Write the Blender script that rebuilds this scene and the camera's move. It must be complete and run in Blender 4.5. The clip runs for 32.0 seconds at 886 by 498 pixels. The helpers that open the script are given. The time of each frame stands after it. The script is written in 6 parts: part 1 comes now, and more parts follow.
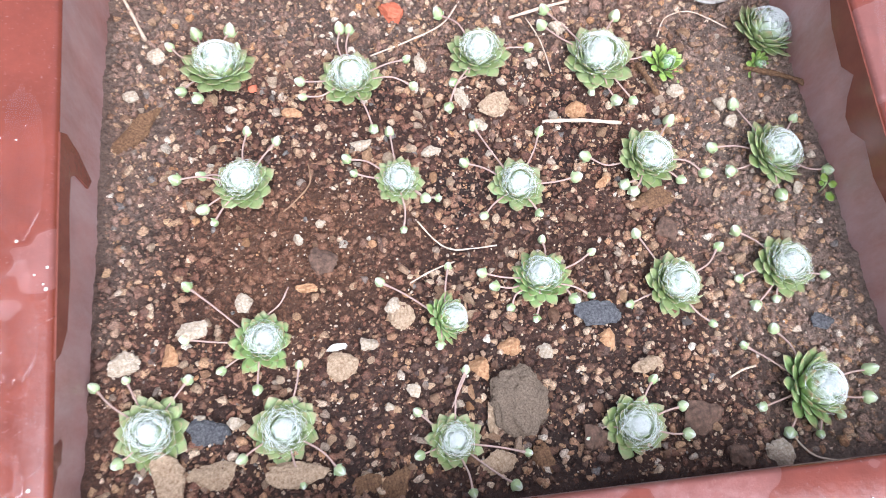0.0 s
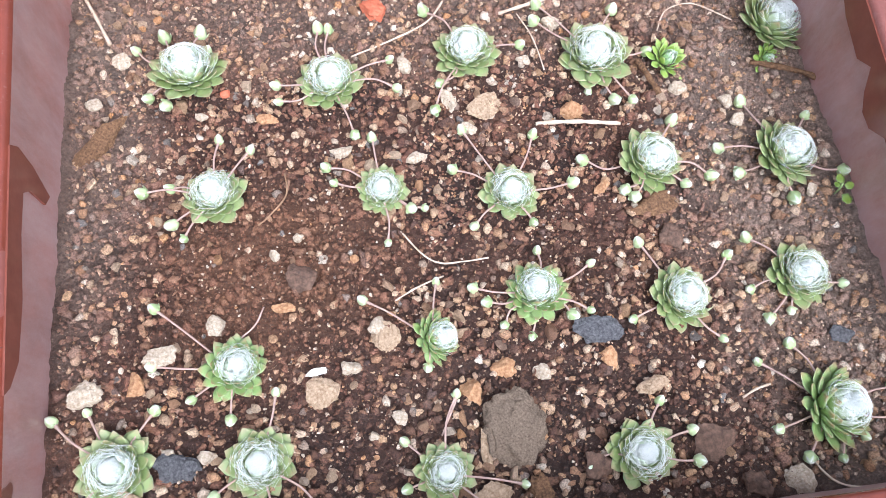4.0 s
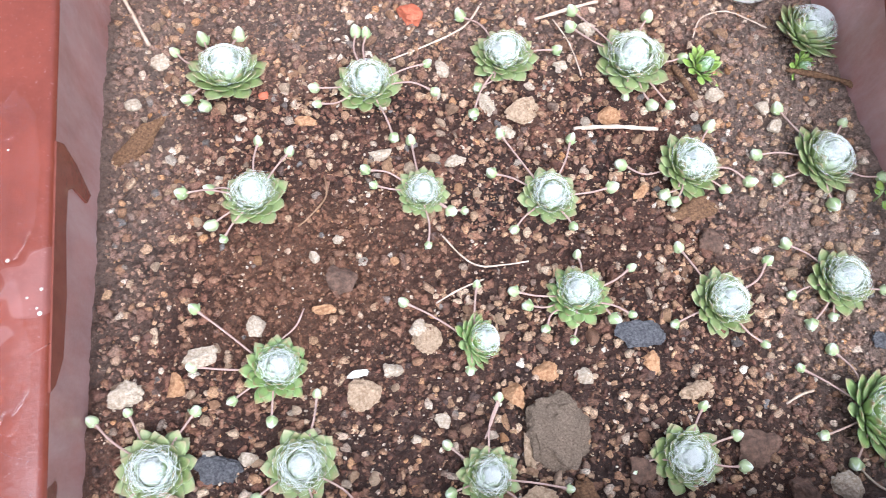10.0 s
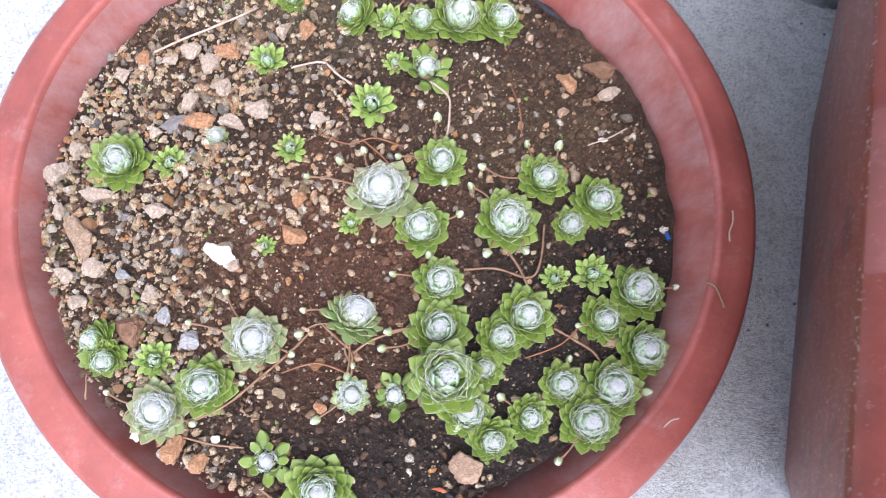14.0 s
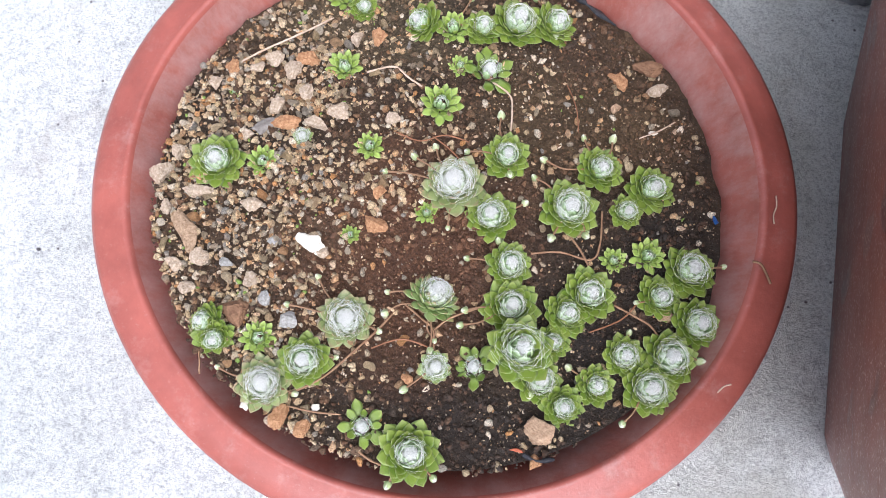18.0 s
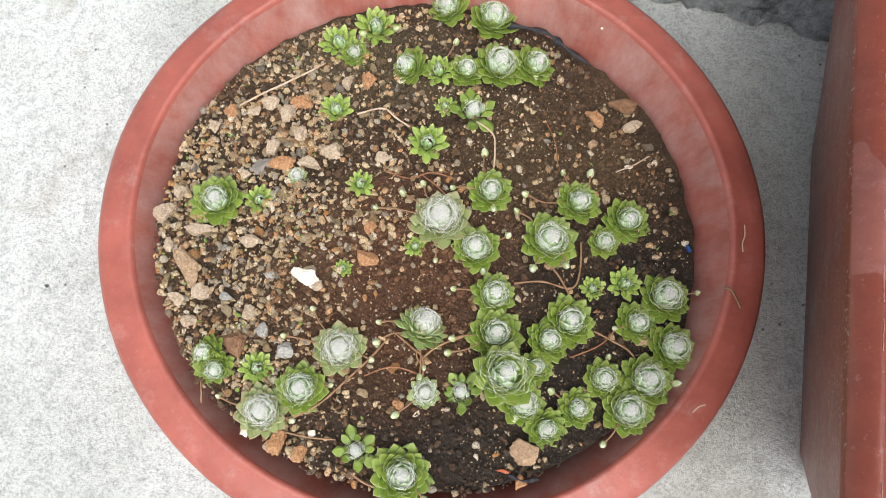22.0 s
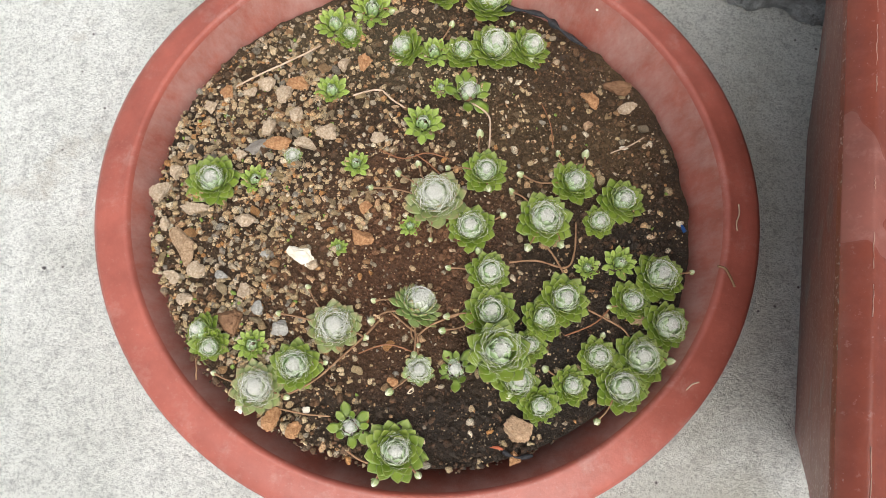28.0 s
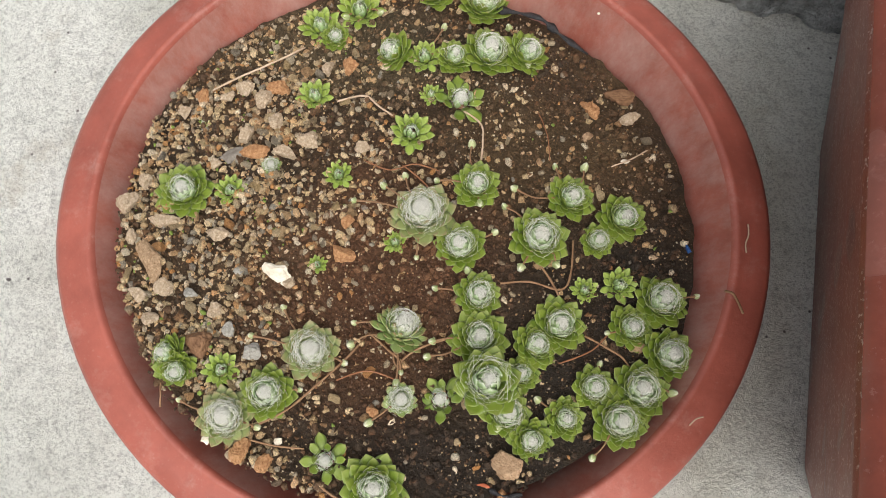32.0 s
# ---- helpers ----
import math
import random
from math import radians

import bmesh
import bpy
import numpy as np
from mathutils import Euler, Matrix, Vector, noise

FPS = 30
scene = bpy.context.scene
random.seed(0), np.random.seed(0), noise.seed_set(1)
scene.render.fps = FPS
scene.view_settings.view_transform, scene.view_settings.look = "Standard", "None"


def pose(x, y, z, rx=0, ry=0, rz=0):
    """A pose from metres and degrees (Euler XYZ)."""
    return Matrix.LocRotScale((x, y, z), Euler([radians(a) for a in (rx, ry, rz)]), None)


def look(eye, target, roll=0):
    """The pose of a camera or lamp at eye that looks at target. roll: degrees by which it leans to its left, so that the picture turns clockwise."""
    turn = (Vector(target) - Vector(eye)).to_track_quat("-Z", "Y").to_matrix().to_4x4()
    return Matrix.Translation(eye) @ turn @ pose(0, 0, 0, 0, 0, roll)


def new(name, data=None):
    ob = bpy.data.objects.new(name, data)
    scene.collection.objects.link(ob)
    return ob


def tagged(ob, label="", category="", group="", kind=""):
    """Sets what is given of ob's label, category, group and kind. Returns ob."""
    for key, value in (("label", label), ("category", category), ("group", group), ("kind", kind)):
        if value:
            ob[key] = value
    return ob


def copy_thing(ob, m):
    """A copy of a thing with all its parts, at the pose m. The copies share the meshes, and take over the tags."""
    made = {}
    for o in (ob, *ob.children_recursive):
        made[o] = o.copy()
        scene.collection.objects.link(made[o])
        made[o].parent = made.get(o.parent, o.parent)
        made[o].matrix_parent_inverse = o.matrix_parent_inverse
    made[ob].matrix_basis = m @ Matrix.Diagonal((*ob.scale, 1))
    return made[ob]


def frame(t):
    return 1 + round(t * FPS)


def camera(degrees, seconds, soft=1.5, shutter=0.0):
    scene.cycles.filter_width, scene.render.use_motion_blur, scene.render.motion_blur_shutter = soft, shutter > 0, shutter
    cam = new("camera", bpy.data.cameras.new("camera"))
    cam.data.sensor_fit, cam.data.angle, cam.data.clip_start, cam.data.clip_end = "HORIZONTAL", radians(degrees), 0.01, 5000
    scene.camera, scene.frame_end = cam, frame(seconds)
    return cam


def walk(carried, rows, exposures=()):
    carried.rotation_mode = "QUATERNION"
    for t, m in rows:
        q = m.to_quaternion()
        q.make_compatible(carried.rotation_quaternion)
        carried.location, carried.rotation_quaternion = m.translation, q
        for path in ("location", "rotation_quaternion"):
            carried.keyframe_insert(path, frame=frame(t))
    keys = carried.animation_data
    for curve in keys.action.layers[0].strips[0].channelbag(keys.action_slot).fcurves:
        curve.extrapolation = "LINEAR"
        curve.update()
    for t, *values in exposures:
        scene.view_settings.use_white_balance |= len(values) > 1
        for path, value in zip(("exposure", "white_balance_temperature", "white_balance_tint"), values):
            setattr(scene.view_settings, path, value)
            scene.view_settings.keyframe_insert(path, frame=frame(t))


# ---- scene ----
cam = camera(61.4, 32.0, soft=0.55, shutter=0.5)
PATH = [
    (0, (0.029, -0.048, 0.436), (0.168, 0.46, -1.493), 9.2),
    (0.5, (0.032, -0.042, 0.42), (0.179, 0.461, -1.51), 10.1),
    (1, (0.022, -0.046, 0.432), (0.169, 0.462, -1.497), 9.8),
    (1.5, (0.034, -0.049, 0.448), (0.17, 0.479, -1.476), 6.6),
    (2, (0.035, -0.057, 0.459), (0.174, 0.497, -1.458), 5.9),
    (2.5, (0.032, -0.05, 0.443), (0.185, 0.512, -1.47), 7.8),
    (3, (0.034, -0.045, 0.433), (0.174, 0.499, -1.486), 7.3),
    (3.5, (0.038, -0.039, 0.422), (0.168, 0.477, -1.506), 7.1),
    (5.5, (0.038, -0.037, 0.406), (0.178, 0.481, -1.521), 7.9),
    (6, (0.04, -0.04, 0.409), (0.166, 0.501, -1.512), 6.0),
    (6.5, (0.04, -0.039, 0.406), (0.163, 0.514, -1.513), 5.5),
    (7, (0.043, -0.034, 0.396), (0.158, 0.488, -1.532), 5.4),
    (7.5, (0.039, -0.038, 0.406), (0.16, 0.48, -1.522), 5.9),
    (8, (0.027, -0.044, 0.425), (0.155, 0.512, -1.492), 5.2),
    (8.5, (0.01, -0.045, 0.43), (0.148, 0.52, -1.483), 6.1),
    (9, (0.001, -0.042, 0.422), (0.147, 0.519, -1.492), 7.9),
    (9.5, (0.025, -0.042, 0.416), (0.168, 0.522, -1.498), 7.1),
    (10, (0.019, -0.04, 0.41), (0.162, 0.512, -1.507), 8.0),
    (10.5, (-0.003, -0.045, 0.415), (0.097, 0.521, -1.5), 5.1),
    (11, (-0.047, -0.043, 0.416), (-0.003, 0.506, -1.507), 2.0),
    (11.5, (-0.085, -0.044, 0.414), (-0.034, 0.518, -1.505), 5.8),
    (12, (-0.144, -0.049, 0.397), (-0.126, 0.532, -1.517), 7.8),
    (12.5, (-0.19, -0.05, 0.381), (-0.231, 0.534, -1.532), 5.5),
    (13, (-0.216, -0.045, 0.364), (-0.259, 0.532, -1.551), 6.5),
    (13.5, (-0.226, -0.041, 0.344), (-0.289, 0.497, -1.581), 3.9),
    (14, (-0.236, -0.041, 0.332), (-0.308, 0.448, -1.606), 2.8),
    (14.5, (-0.244, -0.037, 0.321), (-0.309, 0.425, -1.623), 2.5),
    (16.5, (-0.246, -0.051, 0.386), (-0.328, 0.541, -1.522), 1.8),
    (17, (-0.25, -0.055, 0.38), (-0.348, 0.525, -1.532), 0.5),
    (17.5, (-0.254, -0.054, 0.371), (-0.363, 0.463, -1.558), -1.8),
    (18, (-0.259, -0.057, 0.362), (-0.364, 0.411, -1.579), -2.2),
    (18.5, (-0.258, -0.057, 0.366), (-0.347, 0.403, -1.578), -0.8),
    (19, (-0.252, -0.063, 0.388), (-0.354, 0.457, -1.541), -1.3),
    (19.5, (-0.252, -0.067, 0.396), (-0.367, 0.506, -1.517), -1.3),
    (20, (-0.252, -0.063, 0.387), (-0.372, 0.493, -1.53), -2.5),
    (20.5, (-0.254, -0.057, 0.37), (-0.375, 0.474, -1.555), -3.5),
    (21, (-0.26, -0.057, 0.361), (-0.369, 0.452, -1.57), -1.7),
    (21.5, (-0.256, -0.056, 0.366), (-0.344, 0.448, -1.568), 0.6),
    (22, (-0.253, -0.057, 0.382), (-0.367, 0.471, -1.543), -2.7),
    (22.5, (-0.252, -0.059, 0.387), (-0.368, 0.499, -1.53), -2.4),
    (23, (-0.253, -0.062, 0.392), (-0.377, 0.512, -1.52), -2.8),
    (23.5, (-0.255, -0.064, 0.394), (-0.385, 0.515, -1.516), -2.8),
    (24, (-0.256, -0.066, 0.395), (-0.393, 0.509, -1.516), -3.5),
    (24.5, (-0.256, -0.07, 0.406), (-0.402, 0.512, -1.502), -4.0),
    (26.5, (-0.253, -0.083, 0.404), (-0.423, 0.556, -1.483), -4.9),
    (27, (-0.25, -0.083, 0.393), (-0.402, 0.513, -1.51), -4.6),
    (27.5, (-0.25, -0.074, 0.385), (-0.367, 0.478, -1.534), -2.3),
    (28, (-0.248, -0.067, 0.38), (-0.367, 0.464, -1.544), -3.1),
    (28.5, (-0.248, -0.067, 0.384), (-0.385, 0.464, -1.54), -4.8),
    (29, (-0.245, -0.069, 0.392), (-0.395, 0.475, -1.527), -5.8),
    (29.5, (-0.247, -0.068, 0.392), (-0.409, 0.483, -1.524), -7.2),
    (30, (-0.243, -0.067, 0.391), (-0.398, 0.47, -1.529), -7.0),
    (30.5, (-0.219, -0.063, 0.404), (-0.397, 0.466, -1.517), -10.3),
    (31, (-0.226, -0.056, 0.395), (-0.384, 0.491, -1.522), -8.6),
    (31.5, (-0.241, -0.051, 0.369), (-0.369, 0.497, -1.55), -4.9),
    (32, (-0.244, -0.052, 0.358), (-0.369, 0.484, -1.565), -2.8),
]
walk(cam, [(t, look(eye, target, roll)) for t, eye, target, roll in PATH],
     [(0, 1.09, 5300, 11), (11.5, 1.02, 5250, 11), (12.5, 0.94, 5200, 13), (14, 0.78, 5450, 22), (17, 0.66, 5450, 21), (18.5, 0.53, 5950, 14), (20, 0.47, 6200, 11), (28, 0.24, 6550, 10), (32, 0.10, 6750, 10)])

# ---- light ----
world = bpy.data.worlds.new("overcast_sky")
scene.world = world
world.use_nodes = True
wn = world.node_tree.nodes
sky = wn.new("ShaderNodeTexSky")
sky.sky_type, sky.sun_disc = "NISHITA", False
sky.sun_elevation, sky.sun_rotation = radians(63), radians(158)
sky.air_density, sky.dust_density, sky.ozone_density = 1.0, 4.0, 1.0
wn["Background"].inputs["Strength"].default_value = 0.14
veil = wn.new("ShaderNodeHueSaturation")
veil.inputs["Saturation"].default_value = 0.35
world.node_tree.links.new(sky.outputs["Color"], veil.inputs["Color"])
world.node_tree.links.new(veil.outputs["Color"], wn["Background"].inputs["Color"])
sun = new("sun", bpy.data.lights.new("sun", "SUN"))
sun.data.energy, sun.data.angle, sun.data.color = 2.3, radians(62), (1.0, 0.97, 0.93)
sun.matrix_world = look((0.65, -1.65, 3.5), (0, 0, 0))


# ---- materials ----
def shader(name, rough=0.6, colour=(0.5, 0.5, 0.5), metal=0.0, spec=0.5):
    m = bpy.data.materials.new(name)
    m.use_nodes = True
    b = m.node_tree.nodes["Principled BSDF"]
    b.inputs["Roughness"].default_value = rough
    b.inputs["Base Color"].default_value = (*colour, 1)
    b.inputs["Metallic"].default_value = metal
    b.inputs["Specular IOR Level"].default_value = spec
    return m, m.node_tree.nodes, m.node_tree.links, b


def grain(nodes, links, scale, detail=6, rough=0.6, vector=None):
    n = nodes.new("ShaderNodeTexNoise")
    n.inputs["Scale"].default_value, n.inputs["Detail"].default_value = scale, detail
    n.inputs["Roughness"].default_value = rough
    if vector is None:
        vector = nodes.new("ShaderNodeTexCoord").outputs["Object"]
    links.new(vector, n.inputs["Vector"])
    return n.outputs["Fac"]


def ramp(nodes, links, fac, stops, mode="LINEAR"):
    r = nodes.new("ShaderNodeValToRGB")
    r.color_ramp.interpolation = mode
    while len(r.color_ramp.elements) < len(stops):
        r.color_ramp.elements.new(0.5)
    for e, (at, c) in zip(r.color_ramp.elements, stops):
        e.position, e.color = at, (*c, 1) if len(c) == 3 else (c[0], c[0], c[0], 1)
    links.new(fac, r.inputs["Fac"])
    return r.outputs["Color"]


def mix(nodes, links, fac, a, b, mode="MIX"):
    n = nodes.new("ShaderNodeMix")
    n.data_type, n.blend_type = "RGBA", mode
    for value, socket in ((fac, n.inputs[0]), (a, n.inputs[6]), (b, n.inputs[7])):
        if isinstance(value, (int, float)):
            socket.default_value = value
        elif isinstance(value, tuple):
            socket.default_value = (*value, 1)
        else:
            links.new(value, socket)
    return n.outputs[2]


def relief(nodes, links, b, height, strength, distance, under=None):
    n = nodes.new("ShaderNodeBump")
    n.inputs["Strength"].default_value, n.inputs["Distance"].default_value = strength, distance
    links.new(height, n.inputs["Height"])
    if under is not None:
        links.new(under, n.inputs["Normal"])
    links.new(n.outputs["Normal"], b.inputs["Normal"])
    return n.outputs["Normal"]


def patches(n, k, c, spots):
    """Blend patches into a colour, some a stain, some shade painted in: each one an oval on the soil and paving (x, y,
    half-widths), its colour and its share, with a ragged outline.
    """
    at = n.new("ShaderNodeTexCoord").outputs["Object"]
    ragged = grain(n, k, 38, 6, 0.7)
    for x, y, a, b, colour, share in spots:
        m = n.new("ShaderNodeMapping")
        m.inputs["Location"].default_value = (-x / a, -y / b, 0)
        m.inputs["Scale"].default_value = (1 / a, 1 / b, 0)
        k.new(at, m.inputs["Vector"])
        d = n.new("ShaderNodeVectorMath")
        d.operation = "LENGTH"
        k.new(m.outputs["Vector"], d.inputs[0])
        u = n.new("ShaderNodeMath")
        u.operation, u.use_clamp = "MULTIPLY_ADD", False
        k.new(ragged, u.inputs[0])
        u.inputs[1].default_value = 1.6
        k.new(d.outputs["Value"], u.inputs[2])
        c = mix(n, k, fade(n, k, u.outputs[0], share), c, mix(n, k, 0.75, c, colour))
    return c


def fade(n, k, value, share):
    """share where a value is below 1.3, nothing above 2.1."""
    r = n.new("ShaderNodeMapRange")
    r.inputs["From Min"].default_value, r.inputs["From Max"].default_value = 1.3, 2.1
    r.inputs["To Min"].default_value, r.inputs["To Max"].default_value = share, 0.0
    k.new(value, r.inputs["Value"])
    return r.outputs["Result"]


def make_concrete():
    m, n, k, b = shader("rough_concrete", 0.85, spec=0.3)
    big = ramp(n, k, grain(n, k, 9, 4), [(0.35, (0.78, 0.80, 0.74)), (0.62, (0.93, 0.95, 0.90))])
    fine = ramp(n, k, grain(n, k, 750, 5, 0.75), [(0.40, (0.55,)), (0.50, (1.0,))])
    mid = ramp(n, k, grain(n, k, 150, 6, 0.75), [(0.36, (0.7,)), (0.50, (1.0,))])
    c = mix(n, k, 0.75, mix(n, k, 0.8, big, mid, "MULTIPLY"), fine, "MULTIPLY")
    rust = ramp(n, k, grain(n, k, 17, 7, 0.68), [(0.60, (0.0,)), (0.72, (0.5,))])
    c = mix(n, k, rust, c, (0.46, 0.41, 0.32))
    # patches by the planter: greenish tint with the planter's shade put into the colour
    c = patches(n, k, c, [(-0.112, 0.03, 0.033, 0.17, (0.40, 0.37, 0.25), 0.3), (-0.13, -0.10, 0.05, 0.06, (0.42, 0.39, 0.29), 0.3)])
    v = n.new("ShaderNodeTexVoronoi")
    v.inputs["Scale"].default_value = 230
    k.new(n.new("ShaderNodeTexCoord").outputs["Object"], v.inputs["Vector"])
    spot = ramp(n, k, v.outputs["Distance"], [(0.12, (0.0,)), (0.22, (1.0,))])
    pick = ramp(n, k, v.outputs["Color"], [(0.0, (1.0,)), (0.09, (0.0,))], "CONSTANT")
    c = mix(n, k, mix(n, k, 1.0, mix(n, k, 1.0, (1, 1, 1), spot, "SUBTRACT"), pick, "MULTIPLY"), c, (0.16, 0.15, 0.14))
    k.new(c, b.inputs["Base Color"])
    u = relief(n, k, b, grain(n, k, 650, 6, 0.75), 0.9, 0.0035)
    relief(n, k, b, grain(n, k, 120, 5), 0.35, 0.003, u)
    return m


def make_kerb():
    m, n, k, b = shader("dark_roughcast", 0.55, spec=0.5)
    c = ramp(n, k, grain(n, k, 60, 8, 0.7), [(0.36, (0.22, 0.245, 0.245)), (0.60, (0.68, 0.72, 0.72))])
    k.new(c, b.inputs["Base Color"])
    u = relief(n, k, b, grain(n, k, 130, 6, 0.65), 1.0, 0.014)
    relief(n, k, b, grain(n, k, 500, 4, 0.7), 0.5, 0.002, u)
    return m


def stretched(nodes, links, x, y, z):
    """Object coordinates, drawn out along an axis."""
    m = nodes.new("ShaderNodeMapping")
    m.inputs["Scale"].default_value = (x, y, z)
    links.new(nodes.new("ShaderNodeTexCoord").outputs["Object"], m.inputs["Vector"])
    return m.outputs["Vector"]


def make_plastic(name, wet_low, wet_high, dry, wet, dust, dust_at, shine, streak=1.0, flecks=0.1):
    """Terracotta-coloured plastic with films of rain water that end in crisp edges, and dried chalky dust in runs."""
    m, n, k, b = shader(name, 0.4, spec=0.5)
    film = ramp(n, k, grain(n, k, 17, 3, 0.45), [(wet_low, (0.0,)), (wet_high, (1.0,))])
    cloud = grain(n, k, 70, 6, 0.65)
    c = mix(n, k, film, mix(n, k, cloud, tuple(v * 0.78 for v in dry), tuple(min(1, v * 1.2) for v in dry)), wet)
    dirt = ramp(n, k, grain(n, k, 26, 6, 0.7), [(0.35, (0.72,)), (0.62, (1.08,))])
    c = mix(n, k, 0.8, c, dirt, "MULTIPLY")
    scum = ramp(n, k, grain(n, k, 48, 9, 0.76, stretched(n, k, 1, 1, streak)), [(dust_at - 0.06, (0.0,)), (dust_at + 0.22, (1.0,))])
    c = mix(n, k, mix(n, k, 1.0, scum, mix(n, k, film, (0.55, 0.55, 0.55), (0.10, 0.10, 0.10)), "MULTIPLY"), c, dust)
    fleck = ramp(n, k, grain(n, k, 420, 4, 0.7), [(0.62, (0.0,)), (0.68, (1.0,))])
    c = mix(n, k, mix(n, k, 1.0, fleck, (0.14, 0.14, 0.14), "MULTIPLY"), c, dust)
    speck = ramp(n, k, grain(n, k, 700, 2, 0.5), [(0.72 - 0.15 * flecks, (0.0,)), (0.76 - 0.15 * flecks, (1.0,))])
    c = mix(n, k, mix(n, k, 1.0, speck, (flecks, flecks, flecks), "MULTIPLY"), c, (0.62, 0.52, 0.48))
    k.new(c, b.inputs["Base Color"])
    k.new(mix(n, k, film, mix(n, k, cloud, (0.26, 0.26, 0.26), (0.5, 0.5, 0.5)), (shine, shine, shine)), b.inputs["Roughness"])
    u = relief(n, k, b, film, 0.25, 0.0004)
    u = relief(n, k, b, grain(n, k, 90, 3, 0.5), 0.16, 0.0016, u)
    relief(n, k, b, grain(n, k, 300, 6, 0.7), 0.2, 0.0012, u)
    return m


DRY_LIT_EDGE, BROWN_EARTH, BLACK_EARTH, OLIVE = (0.38, 0.265, 0.195), (0.20, 0.088, 0.042), (0.016, 0.014, 0.012), (0.155, 0.12, 0.065)
# first oval: dry soil on the right, colour lightened against the wall's shade
TRAY_TONES = [(0.235, 0.05, 0.06, 0.20, DRY_LIT_EDGE, 0.85), (0.06, 0.19, 0.20, 0.05, DRY_LIT_EDGE, 0.5), (-0.095, 0.12, 0.03, 0.10, DRY_LIT_EDGE, 0.5),
               # last oval below: darker soil plus the front wall's shade, painted in
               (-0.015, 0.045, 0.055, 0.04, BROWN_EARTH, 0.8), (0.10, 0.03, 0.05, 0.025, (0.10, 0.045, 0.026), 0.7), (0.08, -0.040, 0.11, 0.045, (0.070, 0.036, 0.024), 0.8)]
POT_STAINS = [(-0.165, 0.045, 0.035, 0.035, BLACK_EARTH, 0.85), (-0.23, -0.055, 0.085, 0.032, BLACK_EARTH, 0.85), (-0.29, 0.02, 0.05, 0.06, BROWN_EARTH, 0.8),
              (-0.23, 0.10, 0.05, 0.03, (0.16, 0.10, 0.045), 0.7), (-0.33, 0.14, 0.07, 0.03, OLIVE, 0.7), (-0.195, -0.005, 0.06, 0.055, (0.03, 0.024, 0.018), 0.85)]


def make_soil(name, dark, mid, pale, wetness, tones):
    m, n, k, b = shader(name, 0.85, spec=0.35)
    base = patches(n, k, ramp(n, k, grain(n, k, 22, 5), [(0.32, dark), (0.55, mid), (0.75, pale)]), tones)
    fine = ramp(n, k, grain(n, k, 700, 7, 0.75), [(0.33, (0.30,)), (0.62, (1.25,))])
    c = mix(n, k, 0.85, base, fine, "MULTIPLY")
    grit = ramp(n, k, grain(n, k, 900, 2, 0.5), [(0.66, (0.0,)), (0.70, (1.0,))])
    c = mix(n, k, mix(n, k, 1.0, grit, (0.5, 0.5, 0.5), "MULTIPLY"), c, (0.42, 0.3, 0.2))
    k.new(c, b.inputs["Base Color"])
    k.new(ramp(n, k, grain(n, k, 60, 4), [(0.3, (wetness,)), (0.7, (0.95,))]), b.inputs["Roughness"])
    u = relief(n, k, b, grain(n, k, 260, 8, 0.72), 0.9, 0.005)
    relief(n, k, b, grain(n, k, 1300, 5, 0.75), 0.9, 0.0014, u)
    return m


def make_gravel(name, islands, stops, rough=0.75, tones=()):
    m, n, k, b = shader(name, rough, spec=0.4)
    if islands:
        pick = n.new("ShaderNodeNewGeometry").outputs["Random Per Island"]
    else:
        pick = n.new("ShaderNodeObjectInfo").outputs["Random"]
    c = patches(n, k, ramp(n, k, pick, stops), tones)
    fine = ramp(n, k, grain(n, k, 1500, 5, 0.72), [(0.36, (0.32,)), (0.58, (1.38,))])
    c = mix(n, k, 0.85, c, fine, "MULTIPLY")
    stain = ramp(n, k, grain(n, k, 210, 3), [(0.5, (0.0,)), (0.70, (0.45,))])
    c = mix(n, k, stain, c, (0.27, 0.13, 0.06))
    k.new(c, b.inputs["Base Color"])
    u = relief(n, k, b, grain(n, k, 520, 4, 0.7), 0.7, 0.0018)
    relief(n, k, b, grain(n, k, 1900, 4, 0.7), 0.8, 0.0009, u)
    return m


def make_leaf(name, base, pale, tip):
    m, n, k, b = shader(name, 0.42, spec=0.4)
    pick = n.new("ShaderNodeObjectInfo").outputs["Random"]
    c = mix(n, k, pick, base, pale)
    c = mix(n, k, 0.5, c, ramp(n, k, grain(n, k, 500, 4), [(0.3, (0.65,)), (0.65, (1.1,))]), "MULTIPLY")
    at = n.new("ShaderNodeAttribute")
    at.attribute_name = "along"
    end = ramp(n, k, at.outputs["Fac"], [(0.72, (0.0,)), (1.0, (0.85,))])
    c = mix(n, k, end, c, tip)
    foot = ramp(n, k, at.outputs["Fac"], [(0.0, (0.6,)), (0.5, (0.0,))])
    c = mix(n, k, foot, c, (0.33, 0.42, 0.16))
    margin = n.new("ShaderNodeAttribute")
    margin.attribute_name = "edge"
    c = mix(n, k, ramp(n, k, margin.outputs["Fac"], [(0.45, (0.0,)), (1.0, (0.4,))]), c, (0.42, 0.50, 0.28))
    k.new(c, b.inputs["Base Color"])
    b.inputs["Subsurface Weight"].default_value = 0.14
    b.inputs["Subsurface Radius"].default_value = (0.002, 0.003, 0.001)
    relief(n, k, b, grain(n, k, 900, 3), 0.2, 0.0006)
    return m


